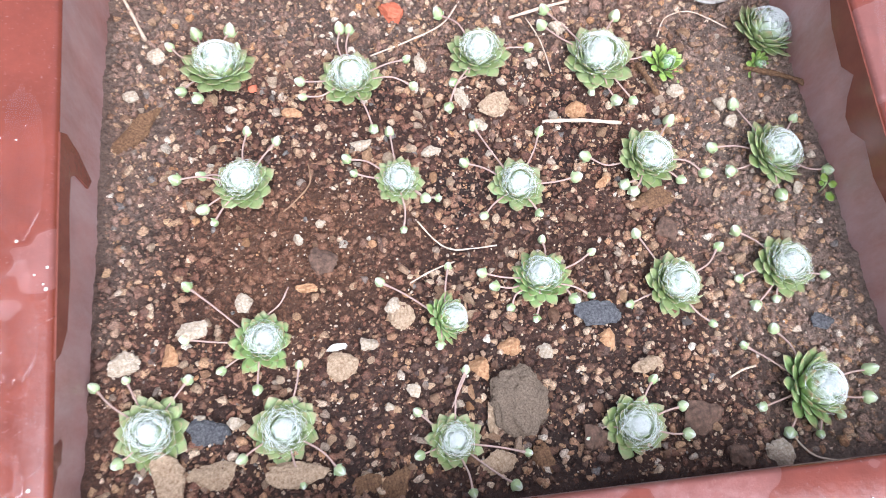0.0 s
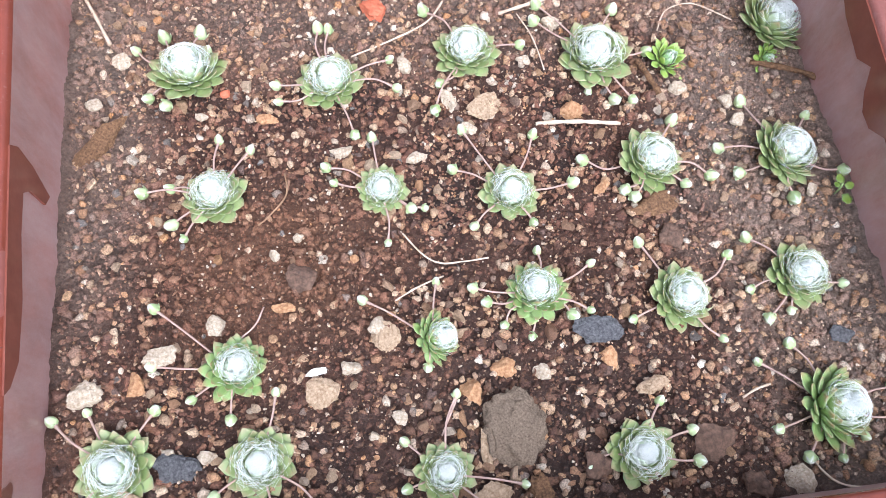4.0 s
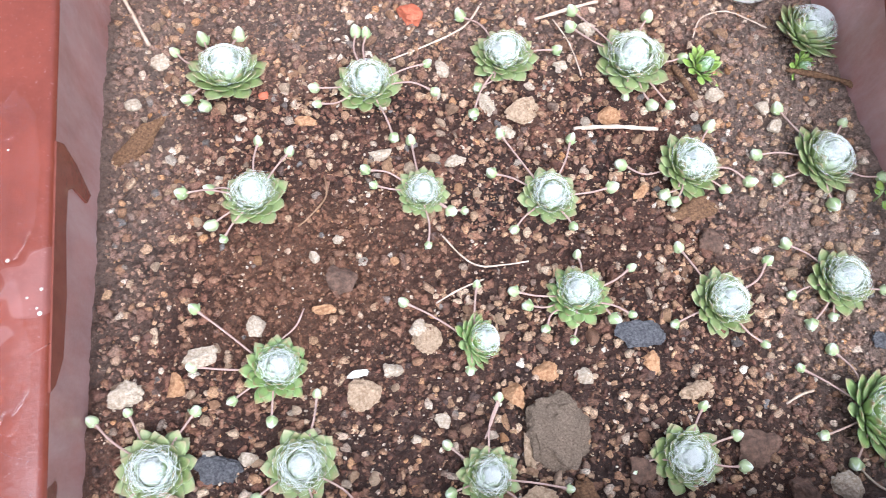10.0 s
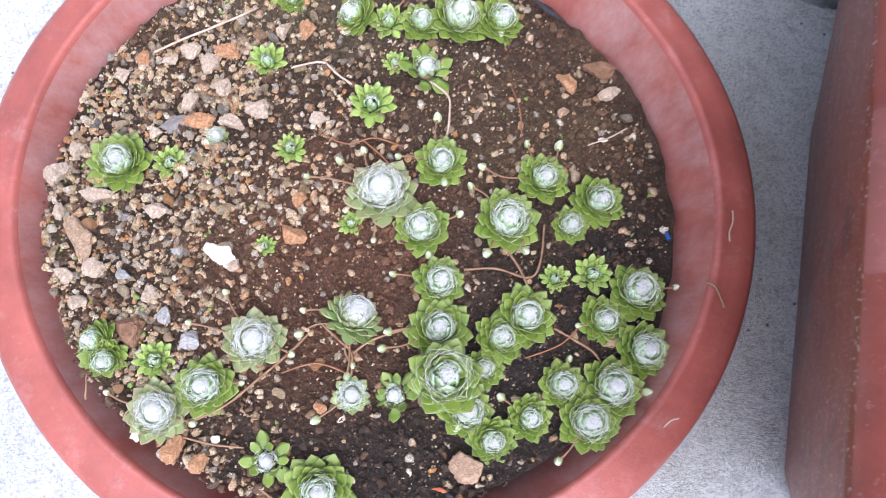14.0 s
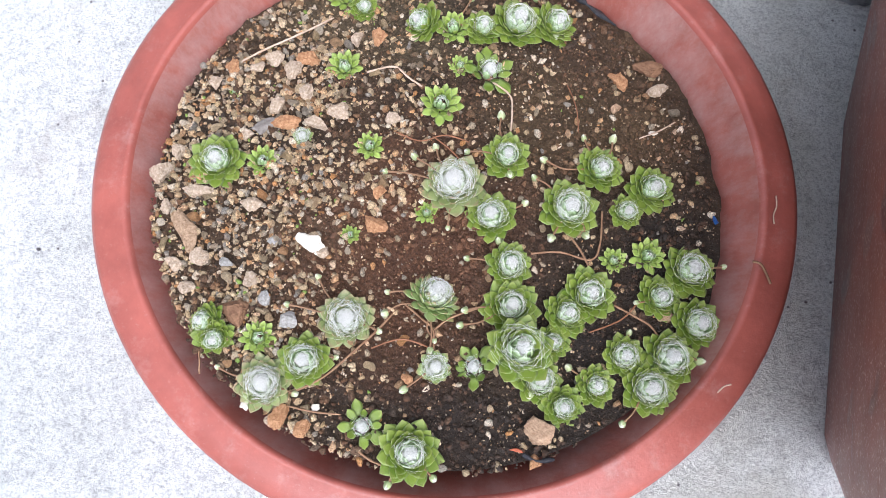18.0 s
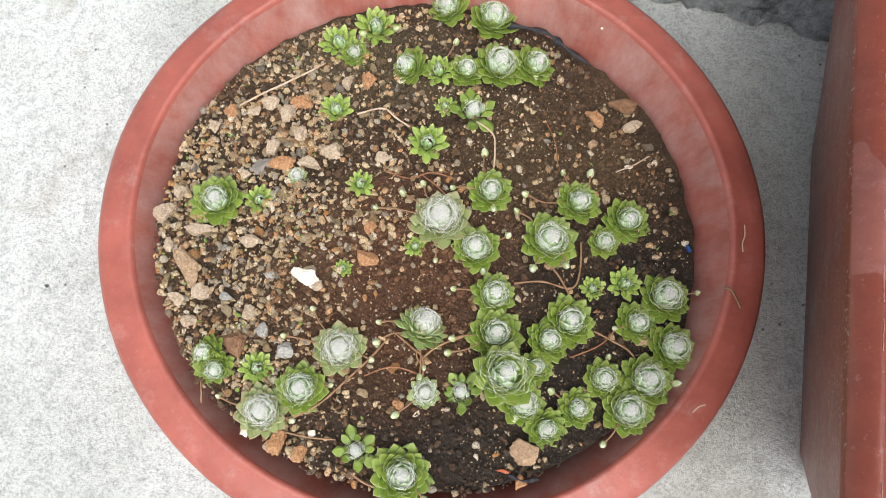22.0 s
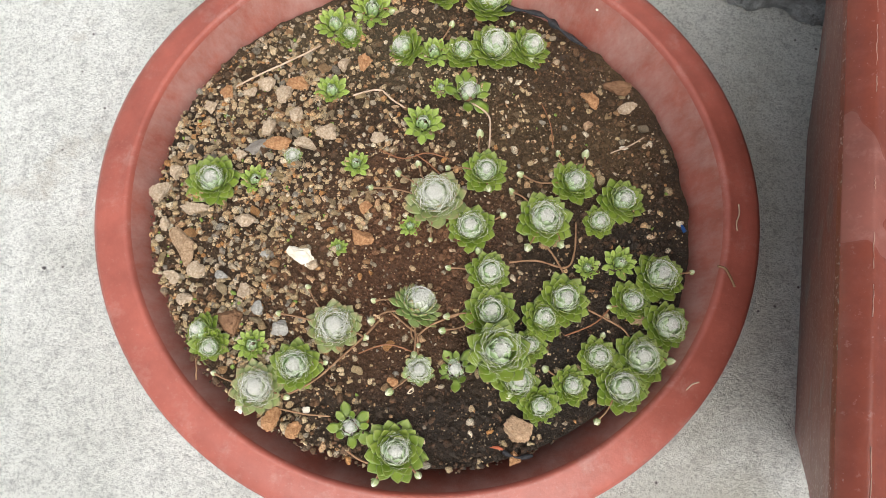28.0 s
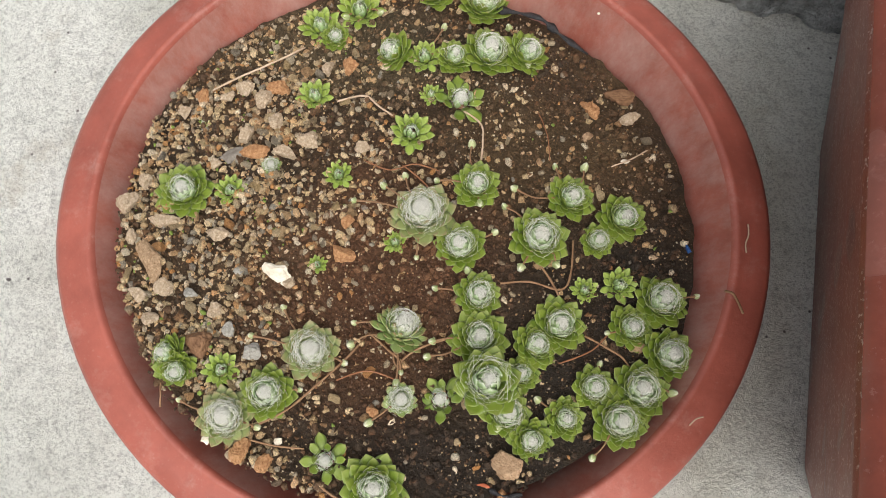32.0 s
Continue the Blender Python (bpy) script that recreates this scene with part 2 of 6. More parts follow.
def make_plain(name, dark, light, rough, scale=200, bump=0.4, spec=0.4, depth=0.001):
    m, n, k, b = shader(name, rough, spec=spec)
    k.new(ramp(n, k, grain(n, k, scale, 6, 0.65), [(0.3, dark), (0.7, light)]), b.inputs["Base Color"])
    relief(n, k, b, grain(n, k, scale * 2.2, 5, 0.7), bump, depth)
    return m


STONES = [(0.0, (0.32, 0.165, 0.085)), (0.12, (0.50, 0.32, 0.185)), (0.26, (0.60, 0.43, 0.28)), (0.36, (0.46, 0.22, 0.085)), (0.46, (0.72, 0.60, 0.46)), (0.52, (0.42, 0.25, 0.14)),
          (0.62, (0.25, 0.12, 0.065)), (0.74, (0.50, 0.30, 0.155)), (0.83, (0.18, 0.155, 0.135)), (0.91, (0.38, 0.19, 0.09)), (1.0, (0.56, 0.44, 0.32))]
CRUMBS = [(0.0, (0.103, 0.045, 0.029)), (0.28, (0.192, 0.082, 0.049)), (0.5, (0.270, 0.122, 0.072)), (0.62, (0.079, 0.043, 0.031)),
          (0.76, (0.282, 0.136, 0.076)), (0.9, (0.360, 0.196, 0.118)), (1.0, (0.132, 0.084, 0.067))]
DAMP = [(0.0, (0.054, 0.036, 0.021)), (0.3, (0.098, 0.056, 0.029)), (0.55, (0.146, 0.080, 0.040)), (0.72, (0.059, 0.042, 0.029)), (0.88, (0.234, 0.126, 0.058)), (1.0, (0.107, 0.080, 0.055))]
CONCRETE, KERB = make_concrete(), make_kerb()
TRAY_RIM = make_plastic("wet_brown_plastic", 0.44, 0.455, (0.215, 0.068, 0.049), (0.185, 0.042, 0.023), (0.42, 0.24, 0.21), 0.59, 0.14)
TRAY_WALL = make_plastic("dull_brown_plastic", 0.68, 0.695, (0.34, 0.155, 0.125), (0.15, 0.040, 0.026), (0.46, 0.34, 0.31), 0.41, 0.2, 0.3)
TRAY_OUTSIDE = make_plastic("splashed_brown_plastic", 0.60, 0.615, (0.22, 0.060, 0.036), (0.13, 0.032, 0.020), (0.34, 0.20, 0.16), 0.58, 0.3, 1.0, 0.7)
POT_PLASTIC = make_plastic("terracotta_plastic", 0.74, 0.755, (0.36, 0.098, 0.070), (0.25, 0.05, 0.028), (0.52, 0.34, 0.30), 0.6, 0.2)
POT_INNER = make_plastic("scuffed_terracotta_plastic", 0.74, 0.755, (0.35, 0.112, 0.082), (0.22, 0.04, 0.026), (0.50, 0.36, 0.32), 0.46, 0.22, 0.35)
# planter soil darker than its crumbs: the shade in their gaps is coloured in
TRAY_SOIL = make_soil("gritty_brown_soil", (0.040, 0.019, 0.012), (0.108, 0.048, 0.028), (0.19, 0.092, 0.055), 0.6, TRAY_TONES)
POT_SOIL = make_soil("damp_brown_soil", (0.038, 0.025, 0.014), (0.092, 0.054, 0.027), (0.155, 0.096, 0.048), 0.5, POT_STAINS)
GRAVEL, PEBBLE = make_gravel("mixed_grit", True, STONES), make_gravel("pumice_pebble", False, STONES)
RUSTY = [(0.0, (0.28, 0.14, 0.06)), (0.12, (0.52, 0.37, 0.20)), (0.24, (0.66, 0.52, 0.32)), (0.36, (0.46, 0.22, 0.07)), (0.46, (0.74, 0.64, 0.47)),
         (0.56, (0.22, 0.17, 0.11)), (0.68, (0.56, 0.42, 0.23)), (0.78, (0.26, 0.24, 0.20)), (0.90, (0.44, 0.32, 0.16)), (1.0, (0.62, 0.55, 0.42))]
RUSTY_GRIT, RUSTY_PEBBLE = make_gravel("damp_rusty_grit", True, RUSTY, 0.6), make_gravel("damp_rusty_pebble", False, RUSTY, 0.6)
CRUMB, DAMP_CRUMB = make_gravel("soil_crumbs", True, CRUMBS, 0.85, TRAY_TONES), make_gravel("damp_crumbs", True, DAMP, 0.6, POT_STAINS)
LEAF = make_leaf("green_leaf", (0.20, 0.25, 0.080), (0.32, 0.37, 0.155), (0.37, 0.25, 0.15))
LEAF_POT = make_leaf("fresh_green_leaf", (0.125, 0.195, 0.018), (0.225, 0.305, 0.045), (0.26, 0.29, 0.08))
LEAF_RED = make_leaf("red_tinged_leaf", (0.22, 0.31, 0.09), (0.34, 0.43, 0.17), (0.36, 0.19, 0.11))
HEART = make_leaf("woolly_young_leaf", (0.33, 0.40, 0.21), (0.46, 0.52, 0.33), (0.66, 0.69, 0.60))
LEAF_OPEN = make_leaf("yellow_green_leaf", (0.22, 0.32, 0.045), (0.35, 0.46, 0.10), (0.42, 0.47, 0.17))
HEART_POT = make_leaf("downy_young_leaf", (0.24, 0.36, 0.14), (0.34, 0.47, 0.22), (0.58, 0.66, 0.50))
WEB = make_plain("white_web", (0.66, 0.66, 0.60), (0.80, 0.80, 0.75), 0.9, 300, 0.0, 0.1)
WOOL = make_plain("white_felt", (0.50, 0.53, 0.43), (0.79, 0.79, 0.73), 0.95, 2200, 0.8, 0.1, 0.0008)
BUD = make_leaf("pale_bud", (0.34, 0.41, 0.18), (0.50, 0.55, 0.30), (0.76, 0.76, 0.64))
STEM_PINK = make_plain("pink_runner", (0.38, 0.22, 0.17), (0.56, 0.40, 0.32), 0.6)
STEM_BROWN = make_plain("brown_runner", (0.20, 0.10, 0.05), (0.36, 0.22, 0.12), 0.7)
STRAW = make_plain("dry_straw", (0.42, 0.29, 0.19), (0.66, 0.52, 0.39), 0.7)
BARK = make_plain("bark_chip", (0.07, 0.034, 0.018), (0.34, 0.18, 0.085), 0.9, 900, 1.0, 0.3, 0.0012)
WOOD = make_plain("pale_wood_chip", (0.24, 0.14, 0.07), (0.62, 0.44, 0.28), 0.85, 800, 1.0)
CHARCOAL = make_plain("charcoal", (0.025, 0.023, 0.025), (0.20, 0.185, 0.18), 0.7, 800, 1.0, 0.4, 0.0012)
GREYSTONE = make_plain("grey_brown_stone", (0.10, 0.066, 0.042), (0.33, 0.24, 0.165), 0.95, 1300, 0.9, 0.2, 0.0014)
SHELL = make_plain("pale_shell", (0.62, 0.55, 0.42), (0.82, 0.77, 0.66), 0.6)
BLACK = make_plain("black_plastic_strip", (0.012, 0.012, 0.014), (0.05, 0.05, 0.055), 0.5, 500, 0.8)
BLUE = make_plain("blue_plastic", (0.01, 0.06, 0.22), (0.02, 0.1, 0.3), 0.4)
REDBIT = make_plain("red_fired_clay", (0.38, 0.09, 0.04), (0.52, 0.16, 0.08), 0.8)
WATER, _n, _k, _b = shader("rain_water", 0.02, (1, 1, 1))
_b.inputs["Transmission Weight"].default_value, _b.inputs["IOR"].default_value = 1.0, 1.33


# ---- mesh helpers ----
def part(name, bm, material, parent=None, label="", smooth=True):
    me = bpy.data.meshes.new(name)
    bm.to_mesh(me)
    bm.free()
    me.materials.append(material)
    if smooth:
        me.polygons.foreach_set("use_smooth", [True] * len(me.polygons))
    ob = new(name, me)
    ob.parent = parent
    return tagged(ob, label)


def thing(name, place, label, category, group="", kind=""):
    ob = new(name)
    ob.empty_display_size = 0.01
    ob.location = place
    return tagged(ob, label, category, group, kind)


def joined(name, verts, faces, material, parent=None, smooth=False):
    me = bpy.data.meshes.new(name)
    me.from_pydata(verts, [], faces)
    me.materials.append(material)
    if smooth:
        me.polygons.foreach_set("use_smooth", [True] * len(me.polygons))
    ob = new(name, me)
    ob.parent = parent
    return ob


def ball(level):
    bm = bmesh.new()
    bmesh.ops.create_icosphere(bm, subdivisions=level, radius=1)
    v = np.array([p.co[:] for p in bm.verts])
    f = [[p.index for p in q.verts] for q in bm.faces]
    bm.free()
    return v, f


BALL1, BALL2, BALL3, BALL4 = ball(1), ball(2), ball(3), ball(4)


def lump(rng, size, shape, rough, kind=BALL2):
    """A worn, angular stone or crumb as vertices, round its own centre."""
    v = kind[0].copy()
    for _ in range(7):
        n = rng.normal(size=3)
        n /= np.linalg.norm(n)
        d = v @ n
        cut = rng.uniform(0.3, 0.75)
        v -= np.clip(d - cut, 0, None)[:, None] * n * 0.9
    v *= 1 + rng.normal(0, rough, (len(v), 1))
    v *= np.array(shape) * size
    a, t = rng.uniform(0, 6.283), rng.normal(0, 0.3)
    ca, sa, ct, st = np.cos(a), np.sin(a), np.cos(t), np.sin(t)
    return v @ np.array([[1, 0, 0], [0, ct, st], [0, -st, ct]]) @ np.array([[ca, sa, 0], [-sa, ca, 0], [0, 0, 1]])


def tube(points, radii, sides=5):
    """A bent tapered rod through points."""
    bm = bmesh.new()
    pts = [Vector(p) for p in points]
    rings = []
    for i, p in enumerate(pts):
        d = (pts[min(i + 1, len(pts) - 1)] - pts[max(i - 1, 0)]).normalized()
        u = d.cross(Vector((0.03, 0.02, 1))).normalized()
        w = d.cross(u)
        r = radii[i] if isinstance(radii, (list, tuple)) else radii
        rings.append([bm.verts.new(p + r * (math.cos(6.2832 * s / sides) * u + math.sin(6.2832 * s / sides) * w)) for s in range(sides)])
    for a, b in zip(rings, rings[1:]):
        for s in range(sides):
            bm.faces.new((a[s], a[(s + 1) % sides], b[(s + 1) % sides], b[s]))
    bm.faces.new(rings[0][::-1])
    bm.faces.new(rings[-1])
    bmesh.ops.recalc_face_normals(bm, faces=bm.faces)
    return bm


def curve_points(points, steps):
    """Catmull-Rom through points."""
    p = [Vector(points[0])] + [Vector(q) for q in points] + [Vector(points[-1])]
    out = []
    for i in range(1, len(p) - 2):
        for s in range(steps):
            t = s / steps
            a, b, c, d = p[i - 1:i + 3]
            out.append(0.5 * (2 * b + (c - a) * t + (2 * a - 5 * b + 4 * c - d) * t * t + (3 * b - a - 3 * c + d) * t ** 3))
    return out + [p[-2]]


# ---- the ground, the kerb behind, the two planters ----
GROUND = -0.03
bm = bmesh.new()
edges = [-400, -40, -4, -1.0, -0.6, -0.3, 0, 0.3, 0.6, 1.0, 4, 40, 400]
grid = [[bm.verts.new((x, y, GROUND)) for y in edges] for x in edges]
for i in range(len(edges) - 1):
    for j in range(len(edges) - 1):
        bm.faces.new((grid[i][j], grid[i + 1][j], grid[i + 1][j + 1], grid[i][j + 1]))
tagged(part("ground", bm, CONCRETE, smooth=False), "rough pale grey concrete paving with dark specks", "ground", kind="structure")


def kerb_line(x):
    return 0.2335 - 0.085 * (x + 0.13) + 0.004 * noise.noise((x * 9, 1, 0))


bm = bmesh.new()
cols = []
for i in range(601):
    x = -1.2 + i * 0.004
    y = kerb_line(x)
    col = []
    for j in range(49):
        z = GROUND - 0.004 + 0.15 * j / 44 if j <= 44 else GROUND + 0.146
        q = Vector((x, y + 0.05 * (min(j, 44) / 44) ** 1.3 + (0.05 * (j - 44) if j > 44 else 0), z))
        q += Vector((0, -1, 0.6)) * (0.006 * noise.noise(q * 45) + 0.005 * noise.noise(q * 120) + 0.003 * noise.noise(q * 260))
        col.append(bm.verts.new(q))
    cols.append(col)
for a, b in zip(cols, cols[1:]):
    for j in range(48):
        bm.faces.new((a[j], b[j], b[j + 1], a[j + 1]))
tagged(part("kerb", bm, KERB), "dark blue-grey rough-cast cement kerb behind the pots", "kerb", kind="structure")

X0, X1, Y0, Y1 = -0.100, 0.2435, -0.0695, 0.196


def box_loop(d, corner):
    """Points round the planter's opening, d metres outside it, with rounded corners."""
    out = []
    c = max(corner, 0.001)
    for cx, cy, a0 in ((X1 + d - c, Y1 + d - c, 0), (X0 - d + c, Y1 + d - c, 90), (X0 - d + c, Y0 - d + c, 180), (X1 + d - c, Y0 - d + c, 270)):
        out += [(cx + c * math.cos(radians(a0 + 15 * s)), cy + c * math.sin(radians(a0 + 15 * s))) for s in range(7)]
    ring = []
    for a, b in zip(out, out[1:] + out[:1]):
        n = max(1, int(math.dist(a, b) / 0.02))
        ring += [(a[0] + (b[0] - a[0]) * s / n, a[1] + (b[1] - a[1]) * s / n) for s in range(n)]
    return ring


def swept(profile, wobble=0.0008):
    bm = bmesh.new()
    rings = []
    count = None
    for d, z, c in profile:
        ring = box_loop(d, c)
        count = count or len(box_loop(0.0, 0.01))
        if len(ring) != count:
            s = [0.0]
            closed = ring + ring[:1]
            for a, b in zip(closed, closed[1:]):
                s.append(s[-1] + math.dist(a, b))
            u = np.linspace(0, s[-1], count + 1)[:-1]
            ring = list(zip(np.interp(u, s, [p[0] for p in closed]), np.interp(u, s, [p[1] for p in closed])))
        rings.append([bm.verts.new((x, y, z + wobble * noise.noise((x * 14, y * 14, 3)))) for x, y in ring])
    for a, b in zip(rings, rings[1:]):
        for i in range(len(a)):
            j = (i + 1) % len(a)
            bm.faces.new((a[i], a[j], b[j], b[i]))
    bmesh.ops.recalc_face_normals(bm, faces=bm.faces)
    return bm


tray = thing("planter", ((X0 + X1) / 2, (Y0 + Y1) / 2, GROUND), "large rectangular brown-red plastic planter with a wet rim, full of soil", "planter")


def under(ob, parent):
    """Hang a part built in world metres under its thing."""
    ob.parent = parent
    ob.matrix_parent_inverse = Matrix.Translation(parent.location).inverted()
    return ob


under(part("inner_wall", swept([(-0.002, 0.05, 0.01), (0.0015, 0.085, 0.01), (0.003, 0.10, 0.010), (0.0015, 0.13, 0.010), (0.0002, 0.1485, 0.009)]),
           TRAY_WALL, None, "dull red-brown inner wall with chalky water marks"), tray)
under(part("rim", swept([(0.0002, 0.1485, 0.009), (0.0006, 0.1512, 0.009), (0.0022, 0.1524, 0.010), (0.014, 0.1522, 0.012), (0.0265, 0.1526, 0.014), (0.0282, 0.1540, 0.014),
                         (0.0300, 0.1538, 0.014), (0.0325, 0.1518, 0.015), (0.0352, 0.1492, 0.015), (0.0362, 0.1470, 0.015)]),
           TRAY_RIM, None, "flat wet shiny red-brown rim"), tray)
under(part("outer_wall", swept([(0.0362, 0.1470, 0.015), (0.0362, 0.1440, 0.016), (0.0345, 0.1400, 0.017), (0.0030, 0.056, 0.02), (-0.0260, GROUND + 0.004, 0.02), (-0.0285, GROUND, 0.02), (-0.06, GROUND, 0.02)]),
           TRAY_OUTSIDE, None, "tapering outer wall splashed with lime"), tray)
bm = bmesh.new()
bm.faces.new([bm.verts.new((x, y, 0.05)) for x, y in box_loop(-0.001, 0.01)])
under(part("floor_panel", bm, TRAY_WALL), tray)

PX, PY = -0.2815, 0.0555
round_pot = thing("round_pot", (PX, PY, GROUND), "shallow round terracotta-coloured plastic pot with a wide flat rim", "plant pot")
POT_STRETCH = (1.03, 1.0)
POT_TILT = (-0.02, 0.0)


def lathe(profile, steps=128, wobble=0.0007):
    bm = bmesh.new()
    rings = []
    for r, z in profile:
        ring = []
        for s in range(steps):
            a = 6.283185 * s / steps
            q = Vector((math.cos(a), math.sin(a), 0))
            rr = r + wobble * noise.noise(q * 1.7)
            x, y = rr * q.x * POT_STRETCH[0], rr * q.y * POT_STRETCH[1]
            ring.append(bm.verts.new((PX + x, PY + y, z + POT_TILT[0] * x + POT_TILT[1] * y + wobble * noise.noise(q * 2 + Vector((5, 0, 0))))))
        rings.append(ring)
    for a, b in zip(rings, rings[1:]):
        for s in range(steps):
            t = (s + 1) % steps
            bm.faces.new((a[s], a[t], b[t], b[s]))
    bmesh.ops.recalc_face_normals(bm, faces=bm.faces)
    return bm


under(part("inner_wall", lathe([(0.105, -0.026), (0.122, -0.02), (0.1295, 0.01), (0.1355, 0.025), (0.1405, 0.0355)]), POT_INNER, None, "scuffed inner wall with pale water marks"), round_pot)
under(part("rim", lathe([(0.1405, 0.0355), (0.1414, 0.0374), (0.1426, 0.0381), (0.1440, 0.0377), (0.1462, 0.0366), (0.151, 0.0358), (0.1565, 0.0345),
                         (0.1588, 0.0325), (0.1595, 0.028), (0.1592, 0.021), (0.157, 0.0205), (0.153, 0.022)]), POT_PLASTIC, None, "wide smooth terracotta rim"), round_pot)
under(part("outer_wall", lathe([(0.153, 0.022), (0.149, 0.015), (0.124, GROUND + 0.003), (0.121, GROUND), (0.08, GROUND)]), POT_PLASTIC), round_pot)
bm = bmesh.new()
bm.faces.new([bm.verts.new((PX + 0.106 * math.cos(0.1 * s), PY + 0.106 * math.sin(0.1 * s), -0.0262)) for s in range(63)])
under(part("floor_panel", bm, POT_INNER), round_pot)


# ---- soil ----
def tray_soil(x, y):
    return 0.1035 - 0.11 * y - 0.03 * x + 0.010 * math.exp(-max(0.0, y - Y0) / 0.010) + 0.010 * math.exp(-max(0.0, X1 - x) / 0.025) + 0.005 * math.exp(-max(0.0, x - X0) / 0.015) + 0.0035 * noise.noise((x * 16, y * 16, 0))


def pot_soil(x, y):
    return 0.031 - 0.10 * (y - 0.02) - 0.05 * (x + 0.33) + 0.003 * noise.noise((x * 18, y * 18, 7))


def clods(x, y):
    """Height of the crumbs on a soil's surface."""
    p = Vector((x, y, 0))
    return 0.0020 * noise.noise(p * 160) + 0.0012 * noise.noise(p * 420) + 0.0005 * noise.noise(p * 900) + 0.0042 * max(0, noise.noise(p * 75)) ** 1.2


def in_tray(x, y, margin=0.0):
    return X0 - 0.0015 + margin < x < X1 + 0.0015 - margin and Y0 - 0.0015 + margin < y < Y1 + 0.0015 - margin


def pot_edge(z):
    return 0.1280 + (z - 0.01) * 0.25


def shrunk(a):
    """How far the drying soil has drawn back from the pot's wall, by the heading; most on the planter's side."""
    q = Vector((math.cos(a) * 5, math.sin(a) * 5, 3))
    side = max(0.0, math.cos(a - 0.25))
    return side * (0.0012 + 0.0035 * max(0, noise.noise(q) + 0.25)) + 0.0006 * abs(noise.noise(q * 4))


def in_pot(x, y, margin=0.0):
    a = math.atan2(y - PY, (x - PX) / 1.03)
    return math.hypot((x - PX) / 1.03, y - PY) < pot_edge(pot_soil(x, y)) - shrunk(a) - margin


def bed(name, xs, ys, height, inside, material, label):
    bm = bmesh.new()
    v = {}
    for i, x in enumerate(xs):
        for j, y in enumerate(ys):
            if inside(x, y):
                v[i, j] = bm.verts.new((x, y, height(x, y) + clods(x, y)))
    for (i, j) in v:
        q = [(i, j), (i + 1, j), (i + 1, j + 1), (i, j + 1)]
        if all(k in v for k in q):
            bm.faces.new([v[k] for k in q])
    return tagged(part(name, bm, material), label, "soil", kind="structure")


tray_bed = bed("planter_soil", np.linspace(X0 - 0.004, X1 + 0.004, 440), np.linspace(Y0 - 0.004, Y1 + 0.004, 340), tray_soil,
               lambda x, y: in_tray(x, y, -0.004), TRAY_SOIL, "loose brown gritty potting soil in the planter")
bm = bmesh.new()
rings = []
for i in range(1, 181):
    ring = []
    for s in range(480):
        a = 6.283185 * s / 480
        r = 0.1305 * i / 180
        x, y = PX + 1.03 * r * math.cos(a), PY + r * math.sin(a)
        e = pot_edge(pot_soil(x, y)) + 0.0008 - shrunk(a)
        x, y = PX + 1.03 * min(r, e) * math.cos(a), PY + min(r, e) * math.sin(a)
        ring.append(bm.verts.new((x, y, pot_soil(x, y) + clods(x, y) * 0.8 - (0.012 if i == 180 else 0))))
    rings.append(ring)
bm.faces.new(rings[0])
for a, b in zip(rings, rings[1:]):
    for s in range(480):
        bm.faces.new((a[s], b[s], b[(s + 1) % 480], a[(s + 1) % 480]))
pot_bed = tagged(part("pot_soil", bm, POT_SOIL), "damp dark brown soil with grit in the round pot", "soil", kind="structure")


# ---- cobweb houseleeks ----
GOLDEN = 2.399963


def leaf_mesh(length, width, thick, curl, point):
    """One fleshy leaf along x from its foot, with a pointed end."""
    bm = bmesh.new()
    along = bm.verts.layers.float.new("along")
    edge = bm.verts.layers.float.new("edge")
    rings = []
    for s, w in ((0.0, 0.34), (0.26, 0.47), (0.50, 0.56), (0.68, 0.50), (0.83, 0.31), (0.93, 0.115 * point)):
        x, z = s * length, curl * length * s * s
        h = thick * (1 - 0.8 * s ** 2)
        ring = [bm.verts.new((x, -w * width, z + h * 0.28)), bm.verts.new((x, -w * width * 0.5, z + h * 0.30)), bm.verts.new((x, w * width * 0.5, z + h * 0.30)),
                bm.verts.new((x, w * width, z + h * 0.28)), bm.verts.new((x, w * width * 0.45, z - h * 0.5)), bm.verts.new((x, -w * width * 0.45, z - h * 0.5))]
        for q in ring:
            q[along] = s
        ring[0][edge] = ring[3][edge] = 1.0
        rings.append(ring)
    tip = bm.verts.new((length, 0, curl * length + 0.1 * thick))
    tip[along] = tip[edge] = 1.0
    for a, b in zip(rings, rings[1:]):
        for i in range(6):
            bm.faces.new((a[i], a[(i + 1) % 6], b[(i + 1) % 6], b[i]))
    for i in range(6):
        bm.faces.new((rings[-1][i], rings[-1][(i + 1) % 6], tip))
    bm.faces.new(rings[0][::-1])
    bmesh.ops.recalc_face_normals(bm, faces=bm.faces)
    return bm


def rosette_plan(count, open_, dome, seed):
    """Foot, heading, rise and length of each leaf of a rosette of radius 1, from the closed heart to the spread outer leaves."""
    rng = np.random.default_rng(seed)
    out = []
    for i in range(count):
        t = (i + 0.5) / count
        reach = float(np.interp(t, (0, 0.3, 0.5, 0.75, 1), (0.07, 0.42, 0.62, 0.84, 1.0))) * rng.uniform(0.96, 1.04)
        top = dome * float(np.interp(t, (0, 0.3, 0.5, 0.75, 1), (0.74, 0.66, 0.54, 0.32, 0.05 + open_ / 100))) + rng.normal(0, 0.02)
        foot, low = 0.22 + 0.16 * t, dome * (0.16 - 0.10 * t)
        size = math.hypot(reach - foot, top - low)
        out.append((i * GOLDEN + rng.normal(0, 0.08), math.atan2(top - low, reach - foot) - 0.12, foot, low, size * 1.02, t))
    return out


